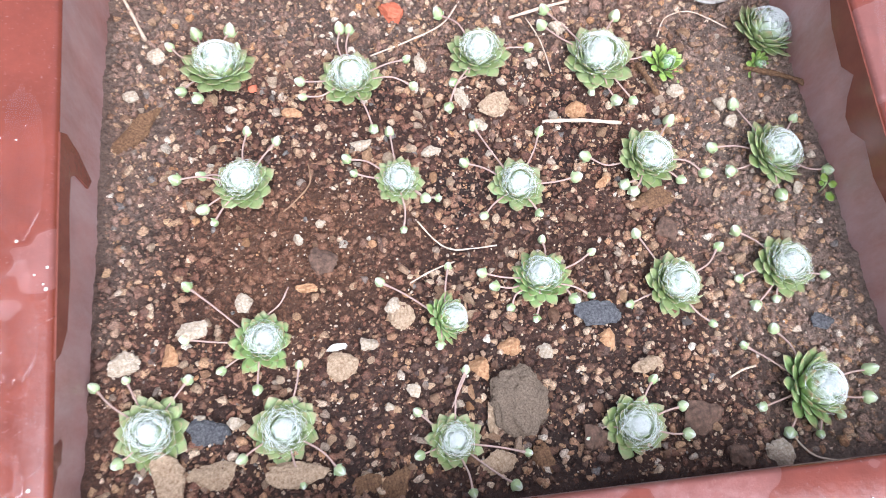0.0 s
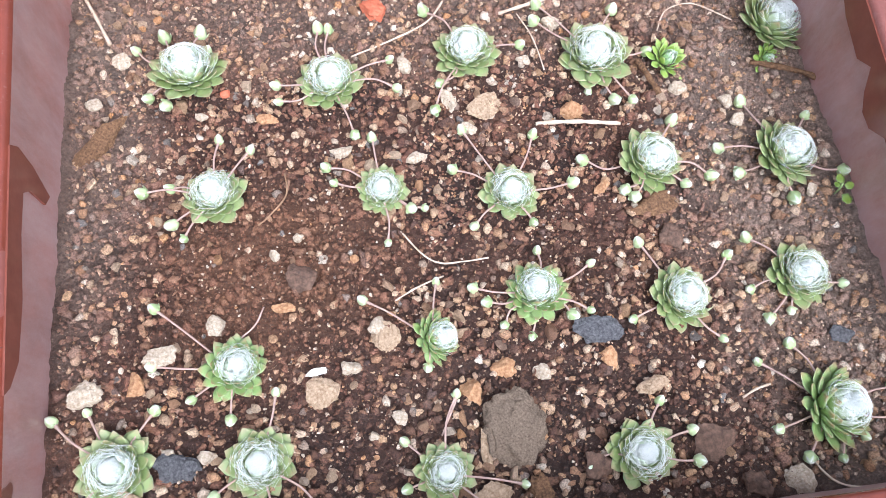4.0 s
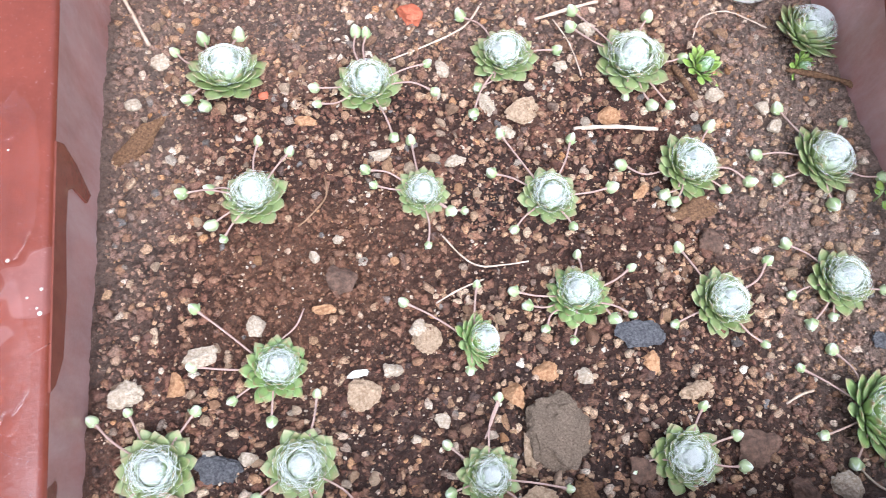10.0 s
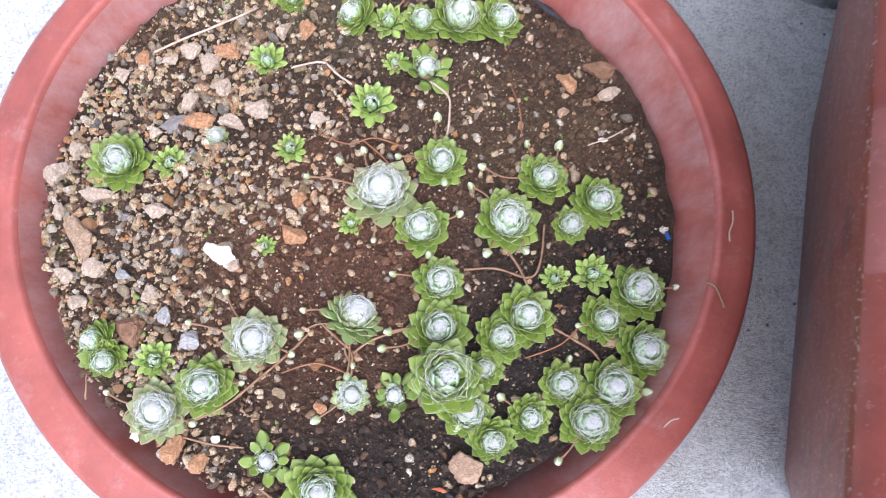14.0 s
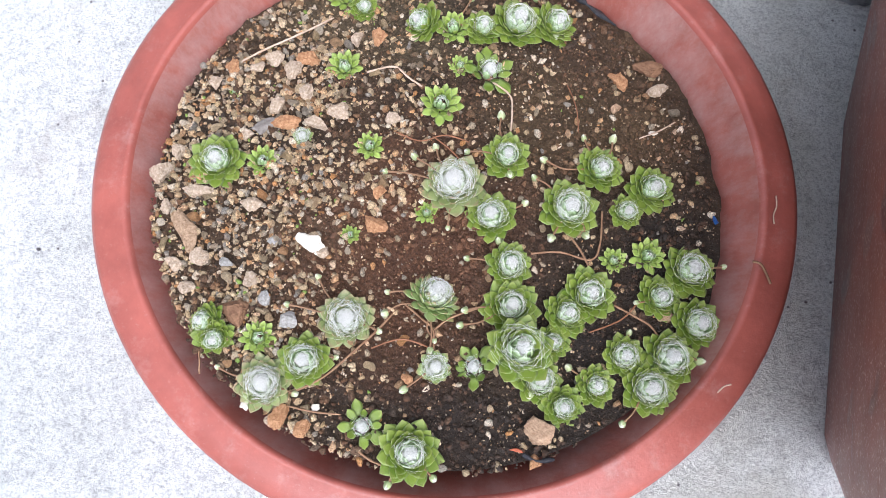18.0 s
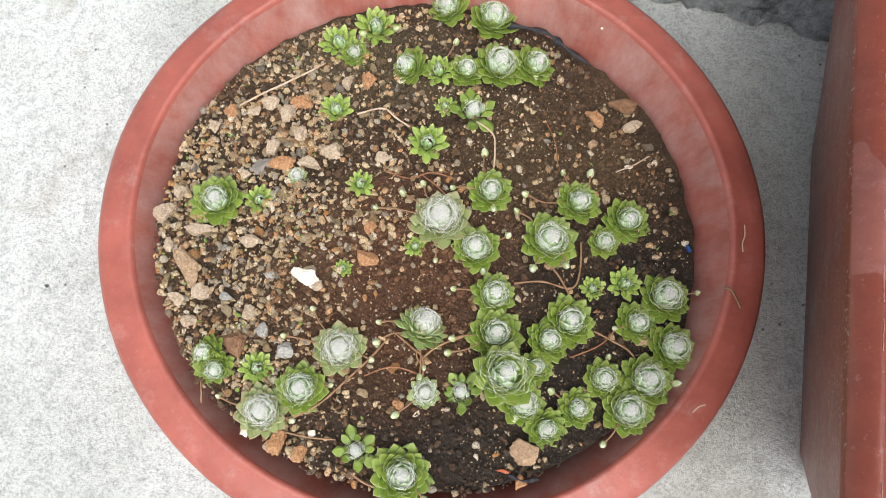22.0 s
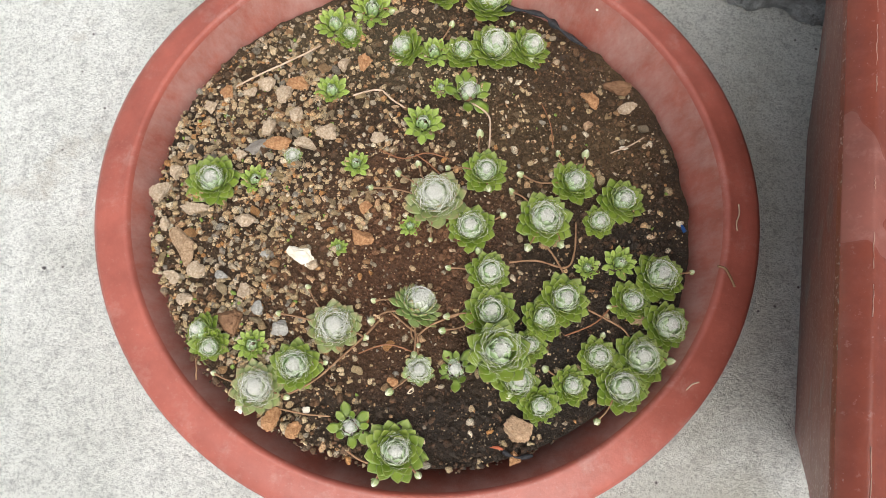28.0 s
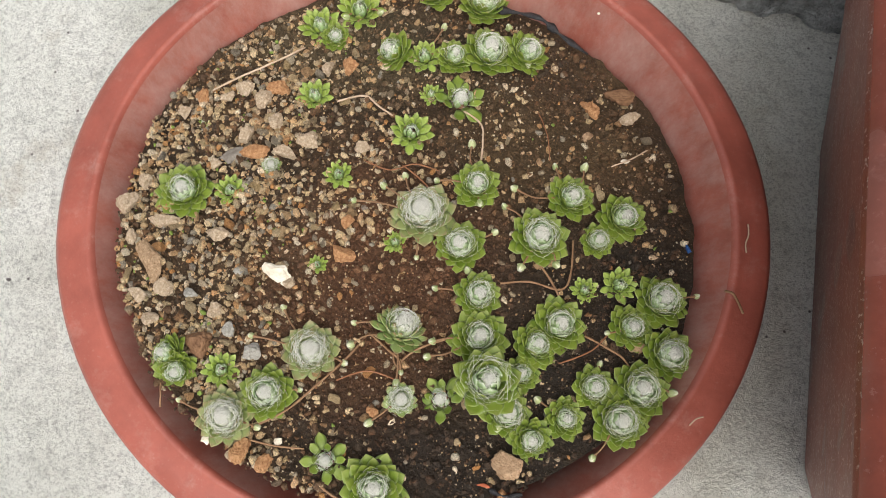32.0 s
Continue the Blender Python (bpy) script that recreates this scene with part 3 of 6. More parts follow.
def leaf_matrix(a, rise, foot, z, size):
    return Matrix.Rotation(a, 4, "Z") @ Matrix.Translation((foot, 0, z)) @ Matrix.Rotation(-rise, 4, "Y") @ Matrix.Scale(size, 4)


def web_mesh(count, spread, top, seed, width):
    """White threads spun taut from leaf tip to leaf tip, crossing ever denser towards the middle of the heart."""
    rng = np.random.default_rng(seed)
    verts, faces = [], []
    for c in range(count):
        kind = c % 20
        if kind < 9:
            r1, r2 = spread * np.sqrt(rng.uniform(0.0, 0.28, 2))
            turn = rng.uniform(0.8, 3.0)
        elif kind < 18:
            r1, r2 = spread * rng.uniform(0.66, 1.12, 2)
            turn = rng.choice((0.8, 0.97, 1.26, 1.6)) + rng.normal(0, 0.08)
        else:
            r1, r2 = spread * rng.uniform(0.95, 1.30, 2)
            turn = rng.uniform(0.35, 0.7)
        a = rng.uniform(0, 6.283)
        b = a + turn
        p, q = np.array([r1 * np.cos(a), r1 * np.sin(a)]), np.array([r2 * np.cos(b), r2 * np.sin(b)])
        side = np.array([-(q - p)[1], (q - p)[0]])
        side /= np.linalg.norm(side) + 1e-6
        bow = rng.normal(0, 0.03 * spread)
        w = width * rng.uniform(0.55, 1.25)
        lift = rng.uniform(-0.015, 0.05)
        start = len(verts)
        for s in np.linspace(0, 1, 5):
            m = p + (q - p) * s + side * bow * 4 * s * (1 - s)
            rr = np.hypot(*m) / spread
            z = top * (1 - 0.30 * rr ** 2 if rr < 1 else 0.70 - 0.5 * (rr - 1)) + lift
            for du, dz in ((-1, -0.3), (1, -0.3), (0, 0.9)):
                verts.append((m[0] + side[0] * du * w, m[1] + side[1] * du * w, z + dz * w))
        for k in range(4):
            for u in range(3):
                i = start + 3 * k
                faces.append((i + u, i + (u + 1) % 3, i + 3 + (u + 1) % 3, i + 3 + u))
    return verts, faces


def rosette_model(count, inner, open_, dome, width, leaf, webs, spread, top, seed, point=1.0, thick=0.17, web_width=0.0030, heart=None, wool=0.66):
    """A houseleek of radius 1: young leaves of the heart, outer leaves and the web."""
    heart = heart or HEART
    rng = np.random.default_rng(seed)
    root = new("houseleek")
    root.empty_display_size = 0.3
    shapes = []
    for v in range(3):
        b = leaf_mesh(1.0, width * (0.92 + 0.08 * v), thick, 0.10 + 0.05 * v, point)
        me = bpy.data.meshes.new("leaf")
        b.to_mesh(me)
        b.free()
        me.materials.append(leaf)
        me.polygons.foreach_set("use_smooth", [True] * len(me.polygons))
        shapes.append(me)
    young = []
    for v in range(2):
        b = leaf_mesh(1.0, width, thick * 1.2, 0.22 + 0.08 * v, point)
        me = bpy.data.meshes.new("young_leaf")
        b.to_mesh(me)
        b.free()
        me.materials.append(heart)
        me.polygons.foreach_set("use_smooth", [True] * len(me.polygons))
        young.append(me)
    for i, (a, rise, foot, z, size, t) in enumerate(rosette_plan(count, open_, dome, seed)):
        ob = new("young_leaf" if i < inner else "leaf", young[i % 2] if i < inner else shapes[int(rng.integers(3))])
        ob.parent = root
        ob.matrix_local = leaf_matrix(a, rise, foot, z, size)
    bm = bmesh.new()
    bmesh.ops.create_cone(bm, segments=8, radius1=0.16, radius2=0.24, depth=0.5, cap_ends=True)
    bm.transform(Matrix.Translation((0, 0, -0.2)))
    part("stalk", bm, STEM_BROWN, root)
    if webs > 40:
        bm = bmesh.new()
        bmesh.ops.create_icosphere(bm, subdivisions=4, radius=1.0)
        for q in bm.verts:
            d = q.co.copy()
            k = 1 + 0.10 * noise.noise(d * 3 + Vector((seed, 0, 0))) + 0.05 * noise.noise(d * 9)
            q.co = Vector((d.x * wool * spread * k, d.y * wool * spread * k, top * 0.55 + (top * 0.42) * d.z * k))
        part("wool", bm, WOOL, root, "felt of white hairs over the heart")
    if webs:
        v, f = web_mesh(webs, spread, top, seed + 50, web_width)
        tagged(joined("web", v, f, WEB, root), "white cobweb of fine hairs")
    return root


MODELS = {
    "ball": rosette_model(62, 22, 10, 1.05, 0.63, LEAF, 260, 0.54, 0.82, 1, wool=0.55),
    "ball_b": rosette_model(58, 20, 12, 1.05, 0.66, LEAF, 260, 0.58, 0.82, 2, wool=0.55),
    "red": rosette_model(62, 20, 6, 1.15, 0.54, LEAF_RED, 240, 0.50, 0.92, 3, wool=0.55),
    "pot": rosette_model(58, 19, 12, 1.0, 0.68, LEAF_POT, 130, 0.44, 0.80, 4, web_width=0.0028, heart=HEART_POT, wool=0.52),
    "pot_b": rosette_model(56, 20, 14, 1.1, 0.70, LEAF_POT, 160, 0.52, 0.88, 5, web_width=0.0028, heart=HEART_POT, wool=0.5),
    "pale": rosette_model(40, 12, 14, 1.0, 0.78, LEAF_POT, 100, 0.66, 0.82, 6, web_width=0.0024, heart=HEART_POT, wool=0.3),
    "open": rosette_model(32, 8, 12, 0.85, 0.56, LEAF_OPEN, 30, 0.25, 0.66, 7, 1.3, heart=HEART_POT),
    "star": rosette_model(16, 5, 2, 0.7, 0.66, LEAF_POT, 90, 0.34, 0.56, 8, heart=HEART_POT, wool=0.6),
    "closed": rosette_model(40, 26, 20, 1.15, 0.60, LEAF_RED, 240, 0.66, 0.92, 9, wool=0.5),
}


def bud_mesh(seed):
    """A closed round offset: an egg of folded leaves with a pale pointed top, and two or three small scales spread at its foot."""
    bm = bmesh.new()
    along = bm.verts.layers.float.new("along")
    rings = []
    for i in range(1, 9):
        e = 3.14159 * i / 9
        ring = []
        for s in range(15):
            a = 6.2832 * s / 15
            fold = 1 + 0.10 * math.cos(5 * a + seed + 1.1 * math.cos(e)) * math.sin(e)
            r = math.sin(e) ** 0.9 * fold * (1 - 0.18 * math.cos(e))
            q = bm.verts.new((r * math.cos(a), r * math.sin(a), 1.12 * math.cos(e)))
            q.co += 0.06 * noise.noise_vector(q.co * 1.3 + Vector((seed, 0, 0)))
            q[along] = max(0.1, 0.52 + 0.42 * math.cos(e) + 0.12 * math.cos(5 * a + seed))
            ring.append(q)
        rings.append(ring)
    top, foot = bm.verts.new((0, 0, 1.25)), bm.verts.new((0, 0, -1.1))
    top[along], foot[along] = 1.0, 0.1
    for s in range(15):
        t = (s + 1) % 15
        bm.faces.new((top, rings[0][s], rings[0][t]))
        bm.faces.new((foot, rings[-1][t], rings[-1][s]))
        for a, b in zip(rings, rings[1:]):
            bm.faces.new((a[s], b[s], b[t], a[t]))
    for n in range(1 + seed):
        turn = Matrix.Rotation(seed + n * 2.2, 4, "Z") @ Matrix.Translation((0.55, 0, -0.75)) @ Matrix.Rotation(-0.5, 4, "Y")
        scale = leaf_mesh(1.1, 0.8, 0.3, 0.25, 1.0)
        scale.transform(turn)
        spare = bpy.data.meshes.new("scale")
        scale.to_mesh(spare)
        scale.free()
        bm.from_mesh(spare)
        bpy.data.meshes.remove(spare)
    bmesh.ops.recalc_face_normals(bm, faces=bm.faces)
    me = bpy.data.meshes.new("bud")
    bm.to_mesh(me)
    bm.free()
    me.materials.append(BUD)
    me.polygons.foreach_set("use_smooth", [True] * len(me.polygons))
    return me


BUDS = [bud_mesh(s) for s in range(3)]


def houseleek(kind, x, y, r, lean=0, to=0, buds=(), soil=tray_soil, label="", up=0.0, stem=STEM_PINK, group="houseleeks in the planter"):
    """A houseleek of radius r at x, y; it leans by so many degrees towards a heading; buds: places of its offsets on runners, metres from it, and their radius in mm."""
    r *= 1.14
    turn = (x * 977 + y * 1999) % 6.283
    z = soil(x, y) + 0.06 * r + up
    tilt = Matrix.Rotation(radians(lean), 4, Vector((-math.sin(radians(to)), math.cos(radians(to)), 0)))
    m = Matrix.Translation((x, y, z)) @ tilt @ Matrix.Rotation(turn, 4, "Z") @ Matrix.Scale(r, 4)
    model = MODELS[kind]
    ob = copy_thing(model, m)
    ob.matrix_basis = m
    tagged(ob, label, "houseleek", group)
    rng = np.random.default_rng(int(abs(x * 7919 + y * 104729) * 1000) % 100000)
    inv = m.inverted()
    for n, (dx, dy, mm) in enumerate(buds):
        d = math.hypot(dx, dy)
        br = mm * 0.00074 * rng.uniform(0.72, 1.1)
        ex, ey = x + dx, y + dy
        end = Vector((ex, ey, soil(ex, ey) + br * 1.0 + 0.0012 + 0.02 * max(0, d - 0.03)))
        ux, uy = dx / d, dy / d
        s0 = min(0.3 * r, 0.5 * d)
        start = Vector((x + ux * s0, y + uy * s0, z + 0.25 * r))
        bow = rng.normal(0, 0.06) * d
        mid = start.lerp(end, 0.55) + Vector((-uy * bow, ux * bow, 0.03 * d))
        pts = curve_points([start, mid, end - Vector((ux, uy, 0)) * br * 0.5], 5)
        rod = tube(pts, [0.00045] * (len(pts) - 3) + [0.0005, 0.0007, 0.0010], 5)
        rod.transform(inv)
        run = part("runner", rod, stem, ob)
        b = new("bud", BUDS[n % 3])
        b.parent = run
        b.matrix_basis = inv @ Matrix.Translation(end) @ Vector((ux, uy, 0.9)).to_track_quat("Z", "Y").to_matrix().to_4x4() @ Matrix.Rotation(rng.uniform(0, 6), 4, "Z") @ Matrix.Diagonal((br, br, br * rng.uniform(0.95, 1.25), 1))
    return ob


def leek(kind, x, y, r, lean, to, buds, label, up=0.0):
    return houseleek(kind, x, y, r, lean, to, buds, pot_soil, label, up, STEM_BROWN, "houseleeks in the round pot")


# the planter's houseleeks, row by row from the kerb to the front
houseleek("ball", -0.0485, 0.1460, 0.0175, 18, 70, ((-0.024, 0.016, 3.7), (-0.011, 0.023, 3.7), (0.006, 0.024, 3.7), (0.009, 0.014, 3.6), (-0.018, -0.011, 3.5), (-0.010, -0.016, 3.5)), label="cobweb houseleek, grey-green rosette under a dense white web")
houseleek("ball_b", 0.0175, 0.1348, 0.0150, 8, 90, ((-0.004, 0.032, 3.6), (0.001, 0.031, 3.6), (-0.026, 0.002, 3.5), (-0.025, -0.007, 3.4), (0.029, 0.011, 3.5), (0.031, -0.005, 3.4), (0.009, -0.029, 3.3)), label="round cobweb houseleek with a thick white web over its heart")
houseleek("ball", 0.0837, 0.1447, 0.0153, 5, 90, ((0.027, 0.003, 3.6), (-0.019, -0.029, 3.3), (-0.018, 0.028, 3.6), (-0.015, -0.015, 3.4)), label="cobweb houseleek, grey-green rosette under a dense white web")
houseleek("ball_b", 0.1458, 0.1371, 0.0178, 5, 80, ((0.015, 0.027, 3.8), (-0.023, 0.034, 3.7), (-0.026, 0.024, 3.7), (-0.006, -0.018, 3.5), (0.006, -0.024, 3.5), (0.015, -0.025, 3.5), (0.027, 0.001, 3.7)), label="round cobweb houseleek with a thick white web over its heart")
houseleek("open", 0.1815, 0.1325, 0.0113, 15, 0, (), label="small fresh green houseleek rosette with hardly any web")
houseleek("ball", 0.2347, 0.1421, 0.0178, 25, 40, (), label="cobweb houseleek, grey-green rosette under a dense white web")
houseleek("open", 0.2304, 0.1268, 0.0080, 25, -70, (), label="small fresh green houseleek rosette with hardly any web")
houseleek("ball_b", -0.0370, 0.0811, 0.0137, 10, 100, ((0.002, 0.029, 3.3), (0.016, 0.022, 3.3), (-0.032, 0.006, 3.3), (-0.020, 0.007, 3.3), (-0.019, -0.011, 3.2), (-0.014, -0.018, 3.2)), label="round cobweb houseleek with a thick white web over its heart")
houseleek("ball", 0.0360, 0.0762, 0.0114, 3, 0, ((-0.002, 0.028, 3.3), (-0.024, 0.014, 3.2), (-0.021, 0.006, 3.2), (-0.000, -0.025, 3.1), (0.012, -0.010, 3.1), (0.018, -0.010, 3.1)), label="cobweb houseleek, grey-green rosette under a dense white web")
houseleek("ball_b", 0.0927, 0.0694, 0.0131, 6, 30, ((-0.024, 0.015, 3.2), (-0.017, 0.035, 3.3), (0.016, 0.029, 3.3), (0.030, 0.002, 3.3), (-0.018, -0.014, 3.1), (0.009, -0.015, 3.2)), label="round cobweb houseleek with a thick white web over its heart")
houseleek("ball", 0.1590, 0.0775, 0.0156, 14, 10, ((0.017, 0.021, 3.5), (-0.030, 0.005, 3.3), (-0.014, -0.013, 3.3), (-0.010, -0.017, 3.3), (0.015, -0.013, 3.4), (0.028, -0.010, 3.4)), label="cobweb houseleek, grey-green rosette under a dense white web")
houseleek("ball", 0.2218, 0.0732, 0.0165, 15, 20, ((-0.011, 0.031, 3.7), (-0.028, 0.008, 3.6), (-0.022, -0.006, 3.5), (-0.001, -0.022, 3.6), (0.015, 0.018, 3.8), (0.022, -0.013, 3.7)), label="cobweb houseleek, grey-green rosette under a dense white web")
houseleek("red", -0.0318, 0.0040, 0.0133, 18, 20, ((-0.031, 0.029, 3.1), (-0.032, 0.005, 3.0), (-0.017, -0.010, 3.0), (-0.002, -0.020, 2.9)), label="cobweb houseleek with red-tinged lower leaves and a white web")
houseleek("red", 0.0495, 0.0069, 0.0115, 40, 0, ((-0.027, 0.020, 3.0), (0.005, 0.025, 3.0), (-0.003, -0.012, 2.9)), label="cobweb houseleek with red-tinged lower leaves and a white web")
houseleek("red", 0.0967, 0.0212, 0.0139, 12, 90, ((0.004, 0.020, 3.1), (-0.027, 0.006, 3.0), (-0.022, -0.001, 3.0), (-0.016, -0.012, 3.0), (-0.005, -0.018, 3.0), (0.014, -0.011, 3.0), (0.022, -0.010, 3.1), (0.026, 0.011, 3.1)), label="cobweb houseleek with red-tinged lower leaves and a white web")
houseleek("ball", 0.1574, 0.0121, 0.0144, 14, 0, ((-0.012, 0.027, 3.2), (-0.022, -0.007, 3.1), (0.027, 0.017, 3.3), (0.015, -0.020, 3.2)), label="cobweb houseleek, grey-green rosette under a dense white web")
houseleek("ball_b", 0.2116, 0.0151, 0.0141, 8, 30, ((-0.017, 0.021, 3.4), (-0.022, -0.003, 3.3), (-0.018, -0.017, 3.3), (-0.008, -0.015, 3.4), (0.017, -0.006, 3.5)), label="round cobweb houseleek with a thick white web over its heart")
houseleek("red", 0.2054, -0.0412, 0.0173, 22, 0, ((-0.007, 0.028, 3.3), (-0.022, 0.022, 3.2), (-0.022, -0.006, 3.2), (-0.014, -0.018, 3.2), (-0.001, -0.020, 3.3), (0.011, -0.013, 3.3), (0.024, -0.007, 3.4), (0.028, 0.005, 3.4)), label="cobweb houseleek with red-tinged lower leaves and a white web")
houseleek("ball", -0.0763, -0.0294, 0.0147, 4, 0, ((-0.023, 0.021, 3.1), (-0.011, 0.023, 3.1), (0.014, 0.021, 3.0), (-0.013, -0.011, 3.0), (0.001, -0.015, 3.0)), label="cobweb houseleek, grey-green rosette under a dense white web")
houseleek("ball_b", -0.0225, -0.0339, 0.0136, 4, 0, ((0.007, 0.027, 2.9), (-0.018, -0.010, 2.9), (0.022, -0.019, 2.8), (0.007, -0.023, 2.8)), label="round cobweb houseleek with a thick white web over its heart")
houseleek("ball", 0.0476, -0.0467, 0.0117, 10, 30, ((-0.015, -0.004, 2.8), (0.031, -0.008, 2.9), (0.023, -0.020, 2.9), (-0.014, 0.014, 2.9), (0.009, 0.030, 2.9), (0.005, -0.021, 2.8)), label="cobweb houseleek, grey-green rosette under a dense white web")
houseleek("ball_b", 0.1258, -0.0487, 0.0135, 4, 0, ((-0.020, -0.003, 2.9), (0.023, 0.006, 3.1), (0.022, -0.006, 3.1), (0.013, 0.019, 3.1)), label="round cobweb houseleek with a thick white web over its heart")
# the round pot's houseleeks
leek("pot", -0.3878, 0.0444, 0.0128, 4, 0, (), "bright green houseleek rosette with a light white web")
leek("open", -0.3684, 0.0493, 0.0077, 12, 0, (), "small bright green houseleek rosette without web")
leek("open", -0.3420, 0.1065, 0.0089, 4, 0, (), "small bright green houseleek rosette without web")
leek("open", -0.3208, 0.0670, 0.0071, 4, 0, (), "small bright green houseleek rosette without web")
leek("open", -0.3204, 0.0222, 0.0046, 0, 0, (), "small bright green houseleek rosette without web")
leek("open", -0.3907, 0.0814, 0.0033, 0, 0, (), "small bright green houseleek rosette without web")
leek("closed", -0.3525, 0.0653, 0.0049, 0, 0, (), "tight closed houseleek ball covered with web")
leek("open", -0.3496, 0.1479, 0.0107, 4, 0, (), "small bright green houseleek rosette without web")
leek("pot", -0.3405, 0.1433, 0.0075, 10, -40, (), "bright green houseleek rosette with a light white web")
leek("open", -0.3319, 0.1609, 0.0121, 6, 0, ((0.011, 0.001, 2.7), (-0.006, -0.005, 2.7)), "small bright green houseleek rosette without web")
leek("pot_b", -0.2940, 0.1808, 0.0110, 12, 180, (), "crowded green houseleek with a white woolly heart")
leek("pot_b", -0.2696, 0.1780, 0.0135, 14, 60, (), "crowded green houseleek with a white woolly heart")
leek("pot", -0.3076, 0.1396, 0.0110, 30, 190, (), "bright green houseleek rosette with a light white web")
leek("open", -0.2930, 0.1401, 0.0092, 8, 180, ((0.006, 0.020, 2.7), (0.008, 0.005, 2.6)), "small bright green houseleek rosette without web")
leek("pot", -0.2790, 0.1423, 0.0098, 12, 40, (), "bright green houseleek rosette with a light white web")
leek("pot_b", -0.2624, 0.1481, 0.0139, 12, 40, (), "crowded green houseleek with a white woolly heart")
leek("pot", -0.2442, 0.1534, 0.0125, 25, 20, ((-0.005, -0.004, 2.7), (0.003, -0.006, 2.7), (-0.010, 0.015, 2.7)), "bright green houseleek rosette with a light white web")
leek("star", -0.2715, 0.1187, 0.0136, 8, 40, (), "loose green houseleek with a few broad spreading leaves")
leek("open", -0.2860, 0.1198, 0.0060, 0, 0, (), "small bright green houseleek rosette without web")
leek("open", -0.2917, 0.0964, 0.0107, 4, 0, (), "small bright green houseleek rosette without web")
leek("ball_b", -0.2777, 0.0546, 0.0147, 4, 90, ((-0.012, 0.018, 2.4), (-0.021, 0.011, 2.4), (-0.033, 0.001, 2.4), (0.001, -0.021, 2.3)), "large broad green houseleek with a white web")
leek("open", -0.2878, 0.0394, 0.0057, 0, 0, (), "small bright green houseleek rosette without web")
leek("pot", -0.2556, 0.0742, 0.0112, 4, 0, ((-0.006, 0.022, 2.5), (-0.019, -0.001, 2.4), (0.003, -0.009, 2.4)), "bright green houseleek rosette with a light white web")
leek("pot_b", -0.2572, 0.0424, 0.0116, 6, 180, ((0.014, 0.010, 2.4),), "crowded green houseleek with a white woolly heart")
leek("pot", -0.2109, 0.0766, 0.0113, 10, 20, ((-0.009, 0.016, 2.5), (0.005, 0.018, 2.5), (-0.027, 0.000, 2.4)), "bright green houseleek rosette with a light white web")
leek("pot_b", -0.2229, 0.0534, 0.0137, 4, 0, ((-0.018, 0.013, 2.4), (-0.006, -0.016, 2.3), (0.010, -0.011, 2.4)), "crowded green houseleek with a white woolly heart")
leek("pot", -0.1856, 0.0710, 0.0117, 12, 20, (), "bright green houseleek rosette with a light white web")
leek("pot_b", -0.1959, 0.0582, 0.0082, 8, -20, (), "crowded green houseleek with a white woolly heart")
leek("pot_b", -0.2465, 0.0206, 0.0106, 10, 10, ((-0.019, -0.000, 2.3), (-0.006, 0.011, 2.3)), "crowded green houseleek with a white woolly heart")
leek("open", -0.1986, 0.0331, 0.0063, 0, 0, (), "small bright green houseleek rosette without web")
leek("open", -0.1834, 0.0385, 0.0086, 8, 0, (), "small bright green houseleek rosette without web")
leek("pot_b", -0.1641, 0.0334, 0.0125, 12, 60, ((0.017, 0.007, 2.4),), "crowded green houseleek with a white woolly heart")
leek("pot", -0.2090, 0.0139, 0.0125, 8, 20, (), "bright green houseleek rosette with a light white web")
leek("pot", -0.1765, 0.0189, 0.0104, 8, 20, ((-0.010, -0.004, 2.3),), "bright green houseleek rosette with a light white web")
leek("pot_b", -0.1593, 0.0100, 0.0118, 10, 0, (), "crowded green houseleek with a white woolly heart")
leek("pot", -0.2422, 0.0013, 0.0127, 6, 60, ((-0.021, -0.012, 2.2), (-0.020, -0.005, 2.2)), "bright green houseleek rosette with a light white web")
leek("pot", -0.2180, 0.0030, 0.0103, 14, 20, (), "bright green houseleek rosette with a light white web")
leek("red", -0.2778, -0.0026, 0.0124, 35, 60, ((-0.019, -0.009, 2.2), (-0.020, 0.001, 2.2), (0.004, -0.022, 2.2), (0.005, -0.017, 2.2)), "houseleek leaning over, with a long stem of reddish lower leaves")
leek("ball_b", -0.3124, -0.0180, 0.0121, 4, 20, ((-0.027, 0.002, 2.3), (-0.017, 0.017, 2.3), (0.015, -0.002, 2.2)), "large broad green houseleek with a white web")
leek("pot_b", -0.3259, -0.0387, 0.0115, 4, 0, ((0.013, 0.004, 2.2),), "crowded green houseleek with a white woolly heart")
leek("ball", -0.3405, -0.0511, 0.0118, 4, 0, ((0.014, -0.002, 2.2), (-0.021, 0.003, 2.2)), "large houseleek with a white web over its heart, in the pot")
leek("open", -0.3483, -0.0326, 0.0079, 12, 0, (), "small bright green houseleek rosette without web")
leek("pot", -0.3707, -0.0302, 0.0091, 25, 180, (), "bright green houseleek rosette with a light white web")
leek("pot", -0.3669, -0.0353, 0.0087, 25, -60, (), "bright green houseleek rosette with a light white web")
leek("closed", -0.2709, -0.0309, 0.0074, 8, 0, ((-0.011, -0.012, 2.2),), "tight closed houseleek ball covered with web")
leek("star", -0.2534, -0.0276, 0.0107, 10, 180, (), "loose green houseleek with a few broad spreading leaves")
leek("pale", -0.2362, -0.0186, 0.0143, 8, 60, (), "largest pale green houseleek standing above the crowd", 0.012)
leek("pot", -0.2221, -0.0103, 0.0081, 8, 0, (), "bright green houseleek rosette with a light white web")
